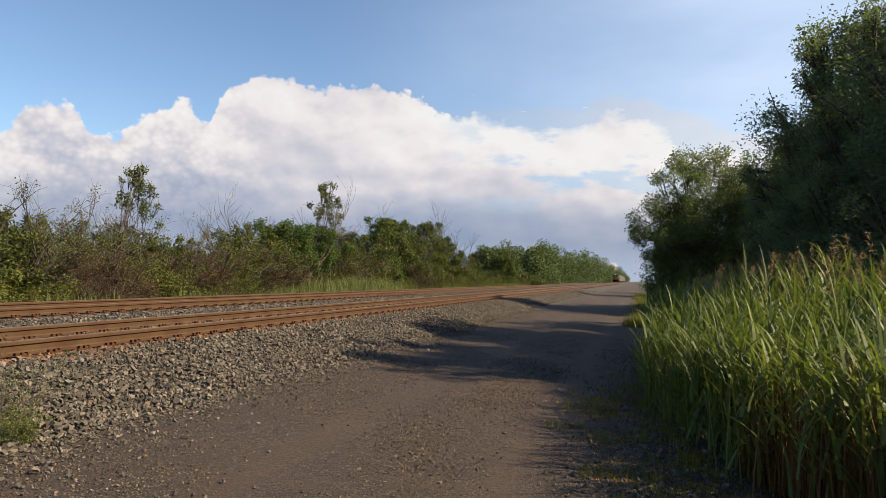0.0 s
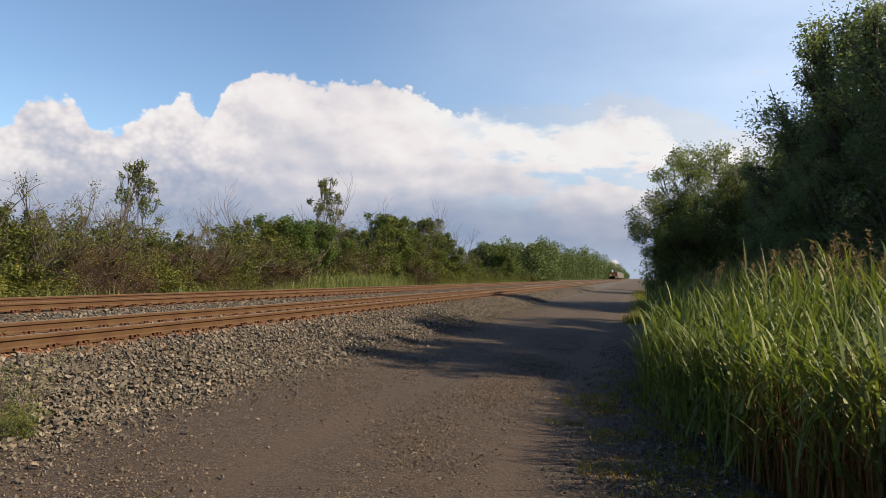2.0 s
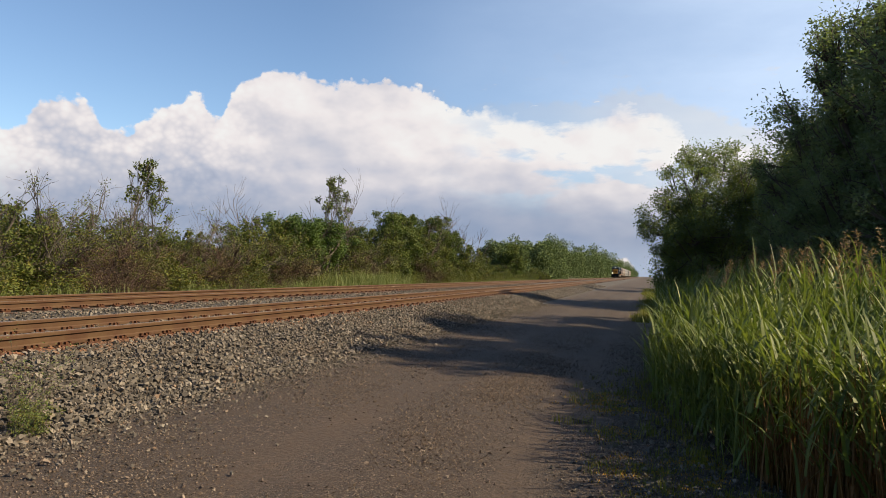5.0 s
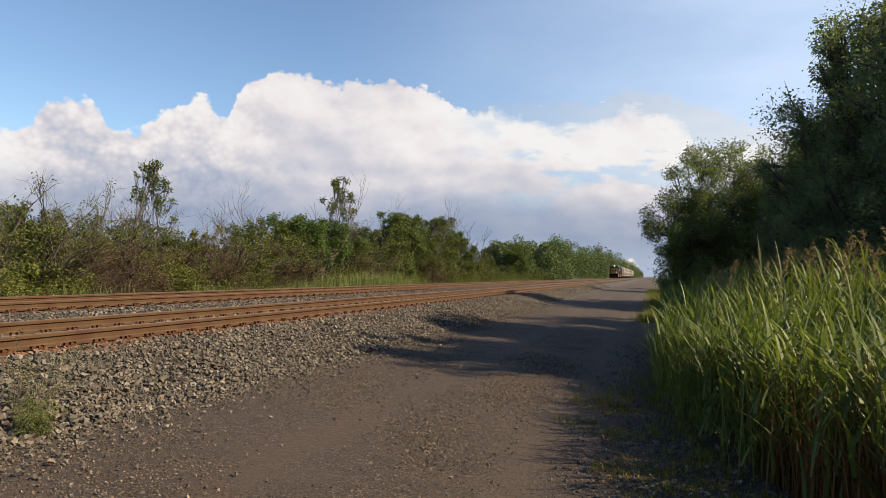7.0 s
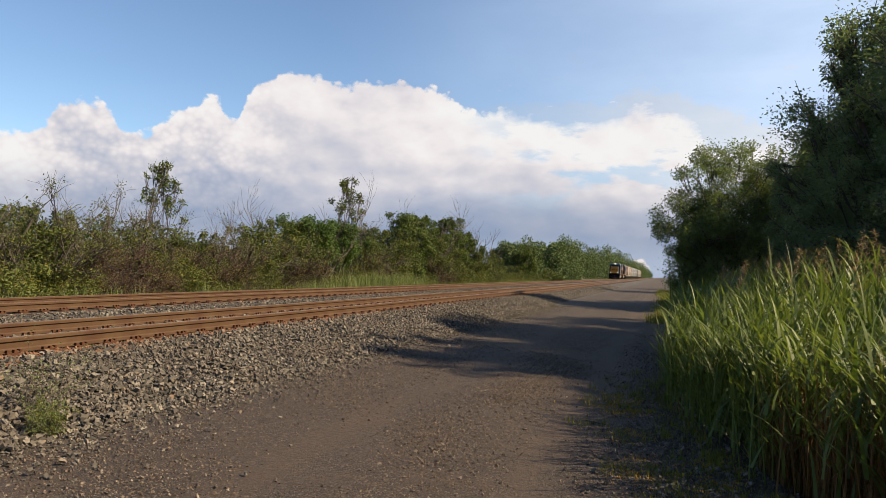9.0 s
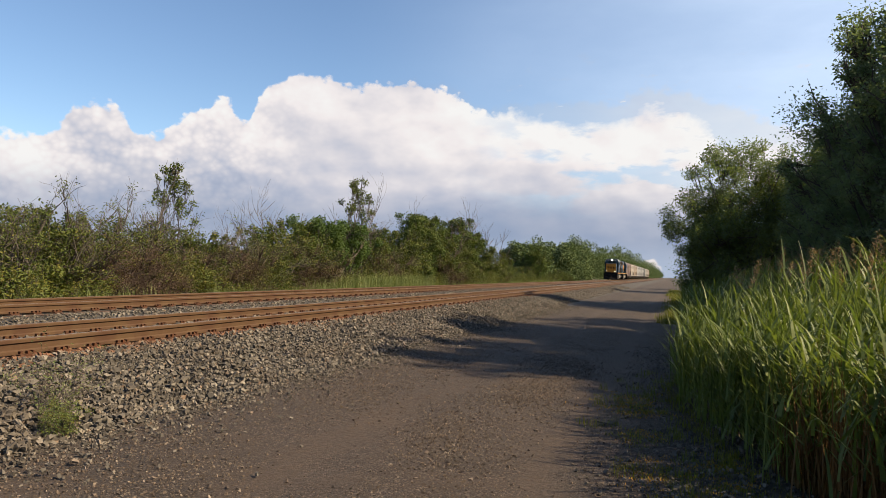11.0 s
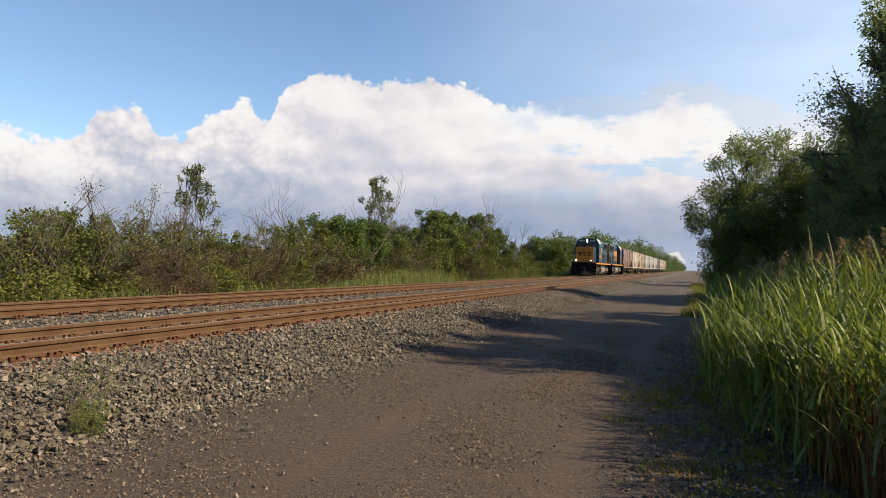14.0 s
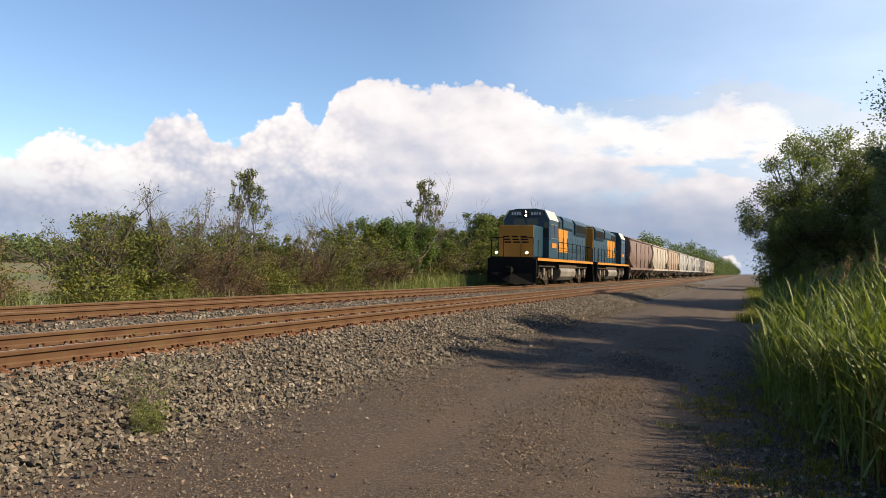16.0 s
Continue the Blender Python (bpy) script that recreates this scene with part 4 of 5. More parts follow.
def build_reeds():
    rng = np.random.default_rng(8)
    n = 8400
    y = 3.2 + 22 * rng.random(n) ** 1.35
    x = reed_edge(y) + 6.5 * rng.random(n) ** 1.5 + rng.normal(0, 0.12, n)
    h = reed_height(x, y) * rng.uniform(0.78, 1.1, n)
    z = ground_z(x, y) - 0.02
    # upright stems
    sv, sf = blades("stem", x, y, z, h, np.full(n, 0.12), 0.012, rng, 3)
    lots = []
    for lv in range(-2, 7):
        f = 0.30 + 0.105 * lv + rng.uniform(-0.05, 0.05, n)
        keep = (rng.random(n) < 0.74) & ((f > 0.36) | (y > 6.2) | (rng.random(n) < 0.2))
        L = rng.uniform(0.28, 0.66, n) * np.where(lv > 4, 0.9, 1.0)
        v, q = blades("leaf", x[keep] + rng.normal(0, 0.02, keep.sum()), y[keep] + rng.normal(0, 0.02, keep.sum()), (z + h * f)[keep], L[keep], rng.uniform(0.3, 2.9, keep.sum()), rng.uniform(0.014, 0.030, keep.sum()), rng, 4, (38, 84))
        lots.append((v, q))
    reeds = tagged(link_mesh("reed_bed", join("reed_bed", lots), M_REED), "tall green common reeds with long arching blades beside the road", "reeds", kind="stuff")
    dry = np.repeat(y < 6.0, 3)
    link_mesh("stalks", quick_mesh("stalks", sv, sf[~dry]), M_REED, reeds, "upright green reed stalks")
    link_mesh("dry_stalks", quick_mesh("dry_stalks", sv, sf[dry]), M_REEDDRY, reeds, "brown lower reed stalks")
    # feathery plumes
    m = (rng.random(n) < 0.17) & (h > 1.55)
    px, py, pz = x[m], y[m], (z + h)[m]
    k = 46
    t = rng.random((m.sum(), k))
    ax = rng.uniform(-0.35, 0.35, m.sum())[:, None]
    C = np.stack([px[:, None] + ax * t * 0.25 + rng.normal(0, 0.02, t.shape) * (1.15 - t), py[:, None] + rng.normal(0, 0.02, t.shape) * (1.15 - t), pz[:, None] - 0.06 + t * 0.34], -1).reshape(-1, 3)
    link_mesh("plumes", leaf_mesh("plumes", C, rng.uniform(0.03, 0.06, len(C)), rng, -0.5, 0.2), M_PLUME, reeds, "brown feathery reed plumes")
    # brown stubble at the foot of the reeds
    n = 2600
    y = 3.0 + 3.6 * rng.random(n)
    x = reed_edge(y) + 0.02 + rng.exponential(0.4, n)
    v, q = blades("stubble", x, y, ground_z(x, y) - 0.01, rng.uniform(0.35, 1.0, n), rng.uniform(0.0, 0.5, n), 0.009, rng, 3)
    tagged(link_mesh("reed_stubble", quick_mesh("reed_stubble", v, q), M_REEDDRY), "orange-brown dry stalks at the foot of the reeds", "dry stalks", kind="stuff")


build_reeds()


def tufts(name, cx, cy, per, spread, height, lean, width, material, label, category, seed):
    rng = np.random.default_rng(seed)
    x = np.repeat(cx, per) + rng.normal(0, spread, len(cx) * per)
    y = np.repeat(cy, per) + rng.normal(0, spread, len(cx) * per)
    h = height * rng.uniform(0.45, 1.2, len(x))
    v, q = blades(name, x, y, ground_z(x, y) - 0.005, h, rng.uniform(lean * 0.3, lean, len(x)), width, rng, 3)
    return tagged(link_mesh(name, quick_mesh(name, v, q), material), label, category, kind="stuff")


def build_verges():
    rng = np.random.default_rng(9)
    n = 150
    y = 3.0 + 9 * rng.random(n) ** 1.3
    x = reed_edge(y) - 0.12 - rng.exponential(0.30, n)
    tufts("verge_grass", x, y, 16, 0.05, 0.11, 1.6, 0.006, M_GRASS, "yellow-green weeds along the edge of the road", "grass", 31)
    spots = ((-0.50, 9.2, 0.22), (-0.32, 8.6, 0.15), (-0.25, 7.2, 0.12), (-0.10, 6.0, 0.16), (0.32, 5.9, 0.22), (0.52, 6.4, 0.18), (0.08, 5.0, 0.16), (0.45, 5.0, 0.22), (0.75, 5.3, 0.16), (-0.05, 4.5, 0.12), (0.25, 4.2, 0.18), (0.75, 4.4, 0.2))
    x = np.concatenate([rng.normal(a, r, int(60 * r / 0.18)) for a, b, r in spots])
    y = np.concatenate([rng.normal(b, r * 1.5, int(60 * r / 0.18)) for a, b, r in spots])
    half = len(x) // 2
    pick = rng.permutation(len(x))
    tufts("dry_moss", x[pick[:half]], y[pick[:half]], 16, 0.05, 0.022, 1.6, 0.010, M_GRASSDRY, "orange withered moss and weeds on the road edge", "grass", 32)
    tufts("verge_grass", x[pick[half:]], y[pick[half:]], 14, 0.05, 0.04, 1.6, 0.005, M_GRASS, "low yellow-green weeds among the gravel", "grass", 35)
    n = 420
    y = 25 + 62 * rng.random(n) ** 1.3
    x = rng.uniform(-0.7, 2.2, n) + 0.4
    tufts("verge_grass", x, y, 34, 0.16, 0.28, 1.2, 0.014, M_GRASS, "sunlit yellow-green grass at the foot of the trees", "grass", 33)
    # pale reed grass behind the far track
    n = 620
    y = np.concatenate([rng.normal(42, 3.6, 330), rng.uniform(9, 110, 290)])
    x = rng.uniform(-18.2, -16.6, n)
    tufts("reed_grass", x[:330] - 0.4, y[:330], 30, 0.25, 1.35, 1.5, 0.026, M_GRASSL, "patch of tall pale reed grass behind the far track", "grass", 36)
    x, y = x[330:], y[330:]
    tufts("reed_grass", x, y, 34, 0.22, 0.75, 1.7, 0.020, M_GRASSL, "pale green reed grass behind the far track", "grass", 34)
    # weed in the bank
    w = make_plant("weed", "bushy green weed growing in the ballast bank", "weed", "", 51, 12, 0.52, 0.26, 1, 14, 0.03, 0.035, M_REED, r0=0.005, low_fill=60, slim=0.3, leaf_from=2, extra=(M_LEAF_Y, 0.3))
    first(w, -5.0, 4.72, 0, 0.72)
    g = make_plant("weed", "thin grey-green weed stalks in the ballast", "weed", "", 52, 9, 0.75, 0.28, 1, 7, 0.03, 0.03, M_GRASSL, r0=0.004, slim=0.3, leaf_from=2, extra=(M_LEAF_B, 0.3))
    first(g, -5.35, 5.0, 0)
    # rotting sticks on the road
    bm = B()
    rod(bm, (-0.72, 7.75, 0.012), (-0.50, 7.62, 0.014), 0.012, 6, 0.006)
    st = new("stick", bpy.data.meshes.new("stick"))
    bm.to_mesh(st.data)
    st.data.materials.append(M_BARK)
    tagged(st, "short dark broken stick lying on the road", "stick")


build_verges()


def build_right_trees():
    G = "trees beside the road"
    oak = make_tree("tree", "tall dark green broadleaf tree beside the service road", "tree", G, 61, 9.9, 0.6, 3.3, 150, 0.095, 2000, M_LEAF_R, 1, 0.18, skirt=24, taper=0.15, stray=0.55, shag=0.30, twigs=5, reach=1.5, slim=0.5, lobe=0.72)
    ash = make_tree("tree", "tall broadleaf tree leaning over the reeds", "tree", G, 64, 9.6, 0.6, 3.4, 140, 0.095, 2200, M_LEAF_R, 2, 0.15, skirt=26, taper=0.2, stray=0.5, shag=0.30, twigs=5, reach=1.5, slim=0.45, lobe=0.70)
    bush = make_tree("tree", "broad leafy green tree hanging over the road", "tree", G, 62, 9.6, 0.4, 4.1, 140, 0.125, 1350, M_LEAF_R2, 4, 0.13, skirt=22, extra=(M_LEAF_R, 0.45), stray=0.45, shag=0.25, taper=0.2, slim=0.5, lobe=0.75)
    under = make_tree("shrub", "yellow-green undergrowth bush at the foot of the trees", "shrub", G, 63, 3.4, 0.3, 1.9, 34, 0.13, 1600, M_LEAF_R2, 6, 0.04, extra=(M_LEAF_Y, 0.25), skirt=12)
    first(oak, 5.7, 19.3, 40, 1.0)
    place(oak, 9.6, 24.5, 200, 1.1)
    first(ash, 6.4, 13.2, 15, 1.0)
    # copies added along the row to close gaps in its shadow on the road
    place(ash, 4.9, 12.3, 260, 0.62)
    place(ash, 4.7, 15.4, 80, 0.66)
    place(ash, 4.8, 18.4, 170, 0.7)
    place(ash, 5.6, 23.6, 320, 0.72)
    place(ash, 6.6, 16.8, 130, 0.96)
    first(bush, 3.4, 39.0, 20, 1.0)
    place(bush, 8.4, 36.0, 140, 1.05)
    place(bush, 9.5, 45.0, 240, 1.1)
    place(bush, 5.2, 76.0, 300, 1.0)
    place(bush, 7.5, 96.0, 80, 1.0)
    first(under, 4.6, 27.5, 0, 0.85)
    place(under, 6.2, 24.0, 90, 1.0)
    place(under, 3.6, 33.5, 200, 0.8)
    place(under, 8.6, 28.5, 130, 1.1)
    place(under, 5.6, 17.5, 20, 0.95)
    place(under, 9.6, 13.5, 60, 1.0)
    place(under, 8.2, 21.0, 310, 1.1)
    place(under, 1.6, 44.5, 200, 0.6)
    place(under, 2.6, 66, 100, 0.7)
    for x, y, t, s in ((4, 88, 10, 0.9), (5, 108, 80, 1.1), (5.5, 130, 150, 0.9), (6, 160, 200, 1.1)):
        place(under, x, y, t, s)
    # lower wood behind the first row
    for x, y, t, s in ((14, 15, 30, 1.25), (13.5, 21, 120, 1.3), (14.5, 30, 220, 1.5), (14, 38, 300, 1.6), (18, 24, 80, 1.6), (18, 34, 170, 1.7)):
        place(under, x, y, t, s)


build_right_trees()


# ---------------------------------------------------------------- freight train
def wheelset(parent, y, r=0.5):
    bm = B()
    for s in (-1, 1):
        rod(bm, (s * 0.70, y, r), (s * 0.83, y, r), r, 24)
        rod(bm, (s * 0.66, y, r), (s * 0.70, y, r), r + 0.03, 24)
    rod(bm, (-0.95, y, r), (0.95, y, r), 0.09, 10)
    return part("wheelset", bm, M_TRUCK, parent)


def truck(parent, yc, half, r, heavy):
    """Two axles, side frames with springs and journal boxes."""
    for s in (-1, 1):
        wheelset(parent, yc + s * half, r)
    for s in (-1, 1):
        bm = B()
        x0, x1 = sorted((s * 0.92, s * 1.12))
        e = half + 0.42
        prof = [(-e, 0.42), (-e, 0.66), (-half * 0.55, 0.86 if heavy else 0.78), (half * 0.55, 0.86 if heavy else 0.78), (e, 0.66), (e, 0.42), (half * 0.55, 0.48), (half * 0.35, 0.30), (-half * 0.35, 0.30), (-half * 0.55, 0.48)]
        a = [bm.verts.new((x0, yc + y, z)) for y, z in prof]
        b = [bm.verts.new((x1, yc + y, z)) for y, z in prof]
        fs = [bm.faces.new(a), bm.faces.new(b[::-1])]
        for i in range(len(prof)):
            fs.append(bm.faces.new((a[i], b[i], b[(i + 1) % len(prof)], a[(i + 1) % len(prof)])))
        bmesh.ops.recalc_face_normals(bm, faces=fs)
        for k in (-1, 1):
            rod(bm, (s * 1.05, yc + k * half, r), (s * 1.24, yc + k * half, r), 0.15, 12)
            if heavy:
                rod(bm, (s * 1.16, yc + k * half * 0.45, 0.5), (s * 1.16, yc + k * half * 0.45, 0.95), 0.09, 10)
                box(bm, s * 1.12 - 0.05, s * 1.12 + 0.05, yc + k * (half + 0.30) - 0.12, yc + k * (half + 0.30) + 0.12, 0.55, 0.95)
        for k in (-0.14, 0.0, 0.14):
            rod(bm, (s * 1.10, yc + k, 0.38), (s * 1.10, yc + k, 0.66), 0.06, 8)
        part("truck_side_frame", bm, M_TRUCK, parent)


def coupler(parent, y, s):
    bm = B()
    box(bm, -0.12, 0.12, *sorted((y, y + s * 0.55)), 0.75, 1.0, 0.03)
    box(bm, -0.2, 0.2, *sorted((y + s * 0.4, y + s * 0.66)), 0.70, 1.06, 0.05)
    rod(bm, (0.35, y, 0.9), (0.3, y + s * 0.5, 0.5), 0.035, 8)
    return part("coupler", bm, M_BLACK, parent)


LOCO_LENGTH = 18.3


def locomotive(label, lamps_lit):
    """Four-axle road switcher; local +y is forward, y = 0 the front coupler face, z = 0 the rail."""
    L = empty("locomotive", label, "locomotive", "locomotives of the train")
    # frame, sill stripe and walkway
    bm = B()
    box(bm, -1.5, 1.5, -17.3, -0.95, 1.42, 1.62, 0.02)
    box(bm, -1.1, 1.1, -17.0, -1.2, 1.05, 1.42, 0.02)
    part("frame", bm, M_BLACK, L)
    for s in (-1, 1):
        bm = B()
        box(bm, *sorted((s * 1.502, s * 1.53)), -17.3, -0.95, 1.44, 1.60)
        part("sill_stripe", bm, M_YELLOW, L, "yellow sill stripe")
    # pilots with plough and end steps
    for y, s in ((-0.62, 1), (-17.68, -1)):
        bm = B()
        prof = [(-1.52, 0.16), (1.52, 0.16), (1.52, 1.50), (1.25, 1.63), (-1.25, 1.63), (-1.52, 1.50)]
        prism_y(bm, prof, *sorted((y, y - s * 0.10)))
        a = [bm.verts.new(c) for c in ((-1.45, y, 0.12), (0, y + s * 0.38, 0.12), (1.45, y, 0.12), (1.30, y, 0.72), (0, y + s * 0.10, 0.72), (-1.30, y, 0.72))]
        bm.faces.new((a[0], a[1], a[4], a[5]))
        bm.faces.new((a[1], a[2], a[3], a[4]))
        part("pilot", bm, M_BLACK, L, "black pilot plate with snow plough")
        bm = B()
        for k in (-1, 1):
            for j, z in enumerate((0.45, 0.78, 1.11, 1.42)):
                box(bm, *sorted((k * 1.02, k * 1.5)), *sorted((y - s * (0.12 + 0.07 * j), y - s * (0.45 + 0.07 * j))), z, z + 0.04)
        part("end_steps", bm, M_BLACK, L)
        for k in (-1, 1):
            bm = B()
            for q in (0.55, 1.3):
                rod(bm, (k * q, y - s * 0.05, 1.62), (k * q, y - s * 0.05, 2.73), 0.022, 6)
            rod(bm, (k * 0.55, y - s * 0.05, 2.72), (k * 1.3, y - s * 0.05, 2.72), 0.022, 6)
            part("end_handrail", bm, M_BLACK, L)
            bm = B()
            rod(bm, (k * 1.48, y - s * 0.5, 0.7), (k * 1.48, y - s * 0.5, 2.6), 0.022, 6)
            part("grab_iron", bm, M_BLACK, L)
        coupler(L, y, s)
    # short hood (nose)
    bm = B()
    box(bm, -1.12, 1.12, -3.55, -1.45, 1.62, 3.48, 0.10)
    part("nose", bm, M_BLUE, L)
    bm = B()
    box(bm, -1.10, 1.10, -1.46, -1.425, 1.64, 3.46, 0.012)
    nf = part("nose_front", bm, M_YELLOW, L, "yellow nose panel")
    # the emblem on the nose, as plain dark bars
    bm = B()
    for x0 in (-0.80, -0.24, 0.32):
        for z0 in (2.44, 2.60, 2.76):
            q = (z0 - 2.44) * 0.35
            box(bm, x0 + q, x0 + q + 0.42, -1.427, -1.420, z0, z0 + 0.085)
    part("emblem", bm, M_BLACK, nf, "dark emblem bars")
    # cab with chamfered roof
    bm = B()
    prof = [(-1.52, 1.62), (1.52, 1.62), (1.52, 3.9), (1.2, 4.48), (0.6, 4.58), (-0.6, 4.58), (-1.2, 4.48), (-1.52, 3.9)]
    prism_y(bm, prof, -5.75, -3.5, 0.025)
    cab = part("cab", bm, M_BLUE, L)
    for s in (-1, 1):
        # strip over the chamfer, its pale colour standing for sunlight
        bm = B()
        a = [(s * 1.22, 4.495), (s * 1.545, 3.91), (s * 1.50, 3.87), (s * 1.16, 4.46)]
        prism_y(bm, a, -5.8, -3.45)
        part("roof_edge", bm, M_CHAMFER, cab, "cab roof edge coloured pale for the sunlight")
        bm = B()
        box(bm, *sorted((s * 1.515, s * 1.535)), -4.55, -3.85, 2.85, 3.62)
        box(bm, *sorted((s * 1.515, s * 1.535)), -5.45, -4.70, 2.85, 3.62)
        part("side_window", bm, M_GLASS, cab)
        bm = B()
        for y0, y1 in ((-4.58, -3.82), (-5.48, -4.67)):
            box(bm, *sorted((s * 1.52, s * 1.55)), y0, y1, 2.80, 2.85)
            box(bm, *sorted((s * 1.52, s * 1.55)), y0, y1, 3.62, 3.67)
        part("window_frame", bm, M_ROOF, cab)
        bm = B()
        box(bm, *sorted((s * 1.17, s * 1.45)), -3.498, -3.478, 2.85, 3.75)
        part("front_window", bm, M_GLASS, cab)
        bm = B()
        box(bm, *sorted((s * 0.06, s * 0.80)), -3.498, -3.478, 3.60, 3.98)
        part("front_window", bm, M_GLASS, cab)
        bm = B()
        box(bm, *sorted((s * 0.26, s * 1.06)), -3.50, -3.44, 4.12, 4.42, 0.01)
        nb = part("number_board", bm, M_BOARD, cab, "dark number board with pale bars")
        bm = B()
        for k in range(4):
            x0 = 0.34 + 0.17 * k
            box(bm, *sorted((s * x0, s * (x0 + 0.11))), -3.442, -3.434, 4.19, 4.36)
        part("digit_bar", bm, M_DIGIT, nb)
        bm = B()
        box(bm, *sorted((s * 1.535, s * 1.54)), -5.3, -4.1, 2.25, 2.55)
        part("cab_emblem", bm, M_YELLOW, cab, "yellow cab emblem bar")
        bm = B()
        rod(bm, (s * 0.95, -0.60, 1.86), (s * 0.95, -0.52, 1.86), 0.07, 14)
        part("ditch_light", bm, M_LAMP if lamps_lit else M_GLASS, L, "lit ditch light" if lamps_lit else "")
    bm = B()
    box(bm, -0.17, 0.17, -3.50, -3.42, 4.02, 4.50, 0.02)
    hl = part("headlight_housing", bm, M_BLACK, cab)
    for z in (4.15, 4.37):
        bm = B()
        rod(bm, (0, -3.43, z), (0, -3.40, z), 0.065, 14)
        part("headlight", bm, M_LAMP if lamps_lit else M_GLASS, hl, "lit headlight" if lamps_lit else "")
    # long hood in sections
    bm = B()
    prof = [(-1.0, 1.62), (1.0, 1.62), (1.0, 4.16), (0.82, 4.40), (-0.82, 4.40), (-1.0, 4.16)]
    prism_y(bm, prof, -16.75, -5.75, 0.02)
    hood = part("long_hood", bm, M_BLUE, L)
    bm = B()
    box(bm, -0.97, 0.97, -16.80, -16.755, 1.66, 4.3, 0.02)
    part("hood_end", bm, M_YELLOW, hood, "yellow hood end panel")
    bm = B()
    prof = [(-1.0, 3.6), (1.0, 3.6), (1.10, 3.75), (1.10, 4.25), (0.92, 4.48), (-0.92, 4.48), (-1.10, 4.25), (-1.10, 3.75)]
    prism_y(bm, prof, -11.9, -8.9, 0.02)
    part("brake_blister", bm, M_BLUE, hood)
    bm = B()
    prof = [(-1.0, 3.35), (1.0, 3.35), (1.13, 3.55), (1.13, 4.2), (0.92, 4.46), (-0.92, 4.46), (-1.13, 4.2), (-1.13, 3.55)]
    prism_y(bm, prof, -16.4, -12.6, 0.02)
    part("radiator_housing", bm, M_BLUE, hood)
    for s in (-1, 1):
        bm = B()
        for k in range(9):
            box(bm, *sorted((s * 1.125, s * 1.155)), -16.2, -12.8, 3.60 + 0.06 * k, 3.635 + 0.06 * k)
        box(bm, *sorted((s * 1.12, s * 1.14)), -16.2, -12.8, 3.58, 4.15)
        part("radiator_grille", bm, M_GRILLE, hood, "black radiator grille")
        bm = B()
        box(bm, *sorted((s * 0.995, s * 1.025)), -8.3, -6.0, 3.66, 4.10)
        part("intake_grille", bm, M_GRILLE, hood)
        for k in range(12):
            y0 = -6.35 - k * 0.84
            bm = B()
            box(bm, *sorted((s * 0.995, s * 1.012)), y0 - 0.78, y0, 1.75, 3.15, 0.006)
            part("hood_door", bm, M_BLUE, hood)
        # the big emblem on the side as plain yellow blocks
        bm = B()
        x0, x1 = sorted((s * 1.012, s * 1.03))
        for y0, y1, z0, z1 in ((-7.75, -6.45, 3.05, 3.6), (-7.75, -6.85, 2.5, 3.05), (-7.75, -6.45, 2.1, 2.55), (-9.15, -7.85, 3.05, 3.6), (-9.0, -8.0, 2.5, 3.05), (-9.15, -7.85, 2.1, 2.5), (-10.5, -9.25, 3.05, 3.6), (-10.3, -9.4, 2.5, 3.05), (-10.5, -9.25, 2.1, 2.5)):
            box(bm, x0, x1, y0, y1, z0, z1)
        part("side_emblem", bm, M_YELLOW, hood, "large yellow emblem blocks")
        # handrail along the walkway
        bm = B()
        for k in range(9):
            y = -6.2 - k * 1.32
            rod(bm, (s * 1.46, y, 1.6), (s * 1.46, y, 2.68), 0.024, 6)
        rod(bm, (s * 1.46, -16.9, 2.68), (s * 1.46, -5.9, 2.68), 0.022, 6)
        rod(bm, (s * 1.46, -16.9, 2.15), (s * 1.46, -5.9, 2.15), 0.014, 6)
        part("handrail", bm, M_BLACK, L)
        bm = B()
        rod(bm, (s * 1.15, -12.4, 1.15), (s * 1.15, -7.0, 1.15), 0.17, 14)
        part("air_tank", bm, M_TRUCK, L)
    for k, y in enumerate((-9.6, -11.1, -13.3, -14.6, -15.8)):
        bm = B()
        rod(bm, (0, y, 4.38), (0, y, 4.58), 0.52, 20)
        rod(bm, (0, y, 4.58), (0, y, 4.62), 0.40, 20)
        part("roof_fan", bm, M_ROOF, hood)
    bm = B()
    box(bm, -0.3, 0.3, -8.4, -7.8, 4.27, 4.62, 0.03)
    part("exhaust_stack", bm, M_BLACK, hood)
    # fuel tank
    bm = B()
    prof = [(-1.32, 1.05), (1.32, 1.05), (1.42, 0.85), (1.36, 0.52), (1.05, 0.26), (-1.05, 0.26), (-1.36, 0.52), (-1.42, 0.85)]
    prism_y(bm, prof, -11.6, -7.2, 0.04)
    part("fuel_tank", bm, M_TANK, L, "grey dusty fuel tank")
    for s in (-1, 1):
        for yc in (-4.15, -14.15):
            for k in (-0.95, 0.95):
                bm = B()
                rod(bm, (s * 1.27, yc + k, 0.62), (s * 1.27, yc + k, 1.02), 0.11, 12)
                part("brake_cylinder", bm, M_TANK, L, "dusty grey brake cylinder")
            bm = B()
            rod(bm, (s * 1.24, yc - 1.9, 1.14), (s * 1.24, yc + 1.9, 1.14), 0.035, 8)
            rod(bm, (s * 1.24, yc + 1.9, 1.14), (s * 1.24, yc + 2.0, 0.6), 0.03, 8)
            part("sand_pipe", bm, M_TRUCK, L)
    truck(L, -4.15, 1.37, 0.51, True)
    truck(L, -14.15, 1.37, 0.51, True)
    return L


CAR_PITCH = 19.35


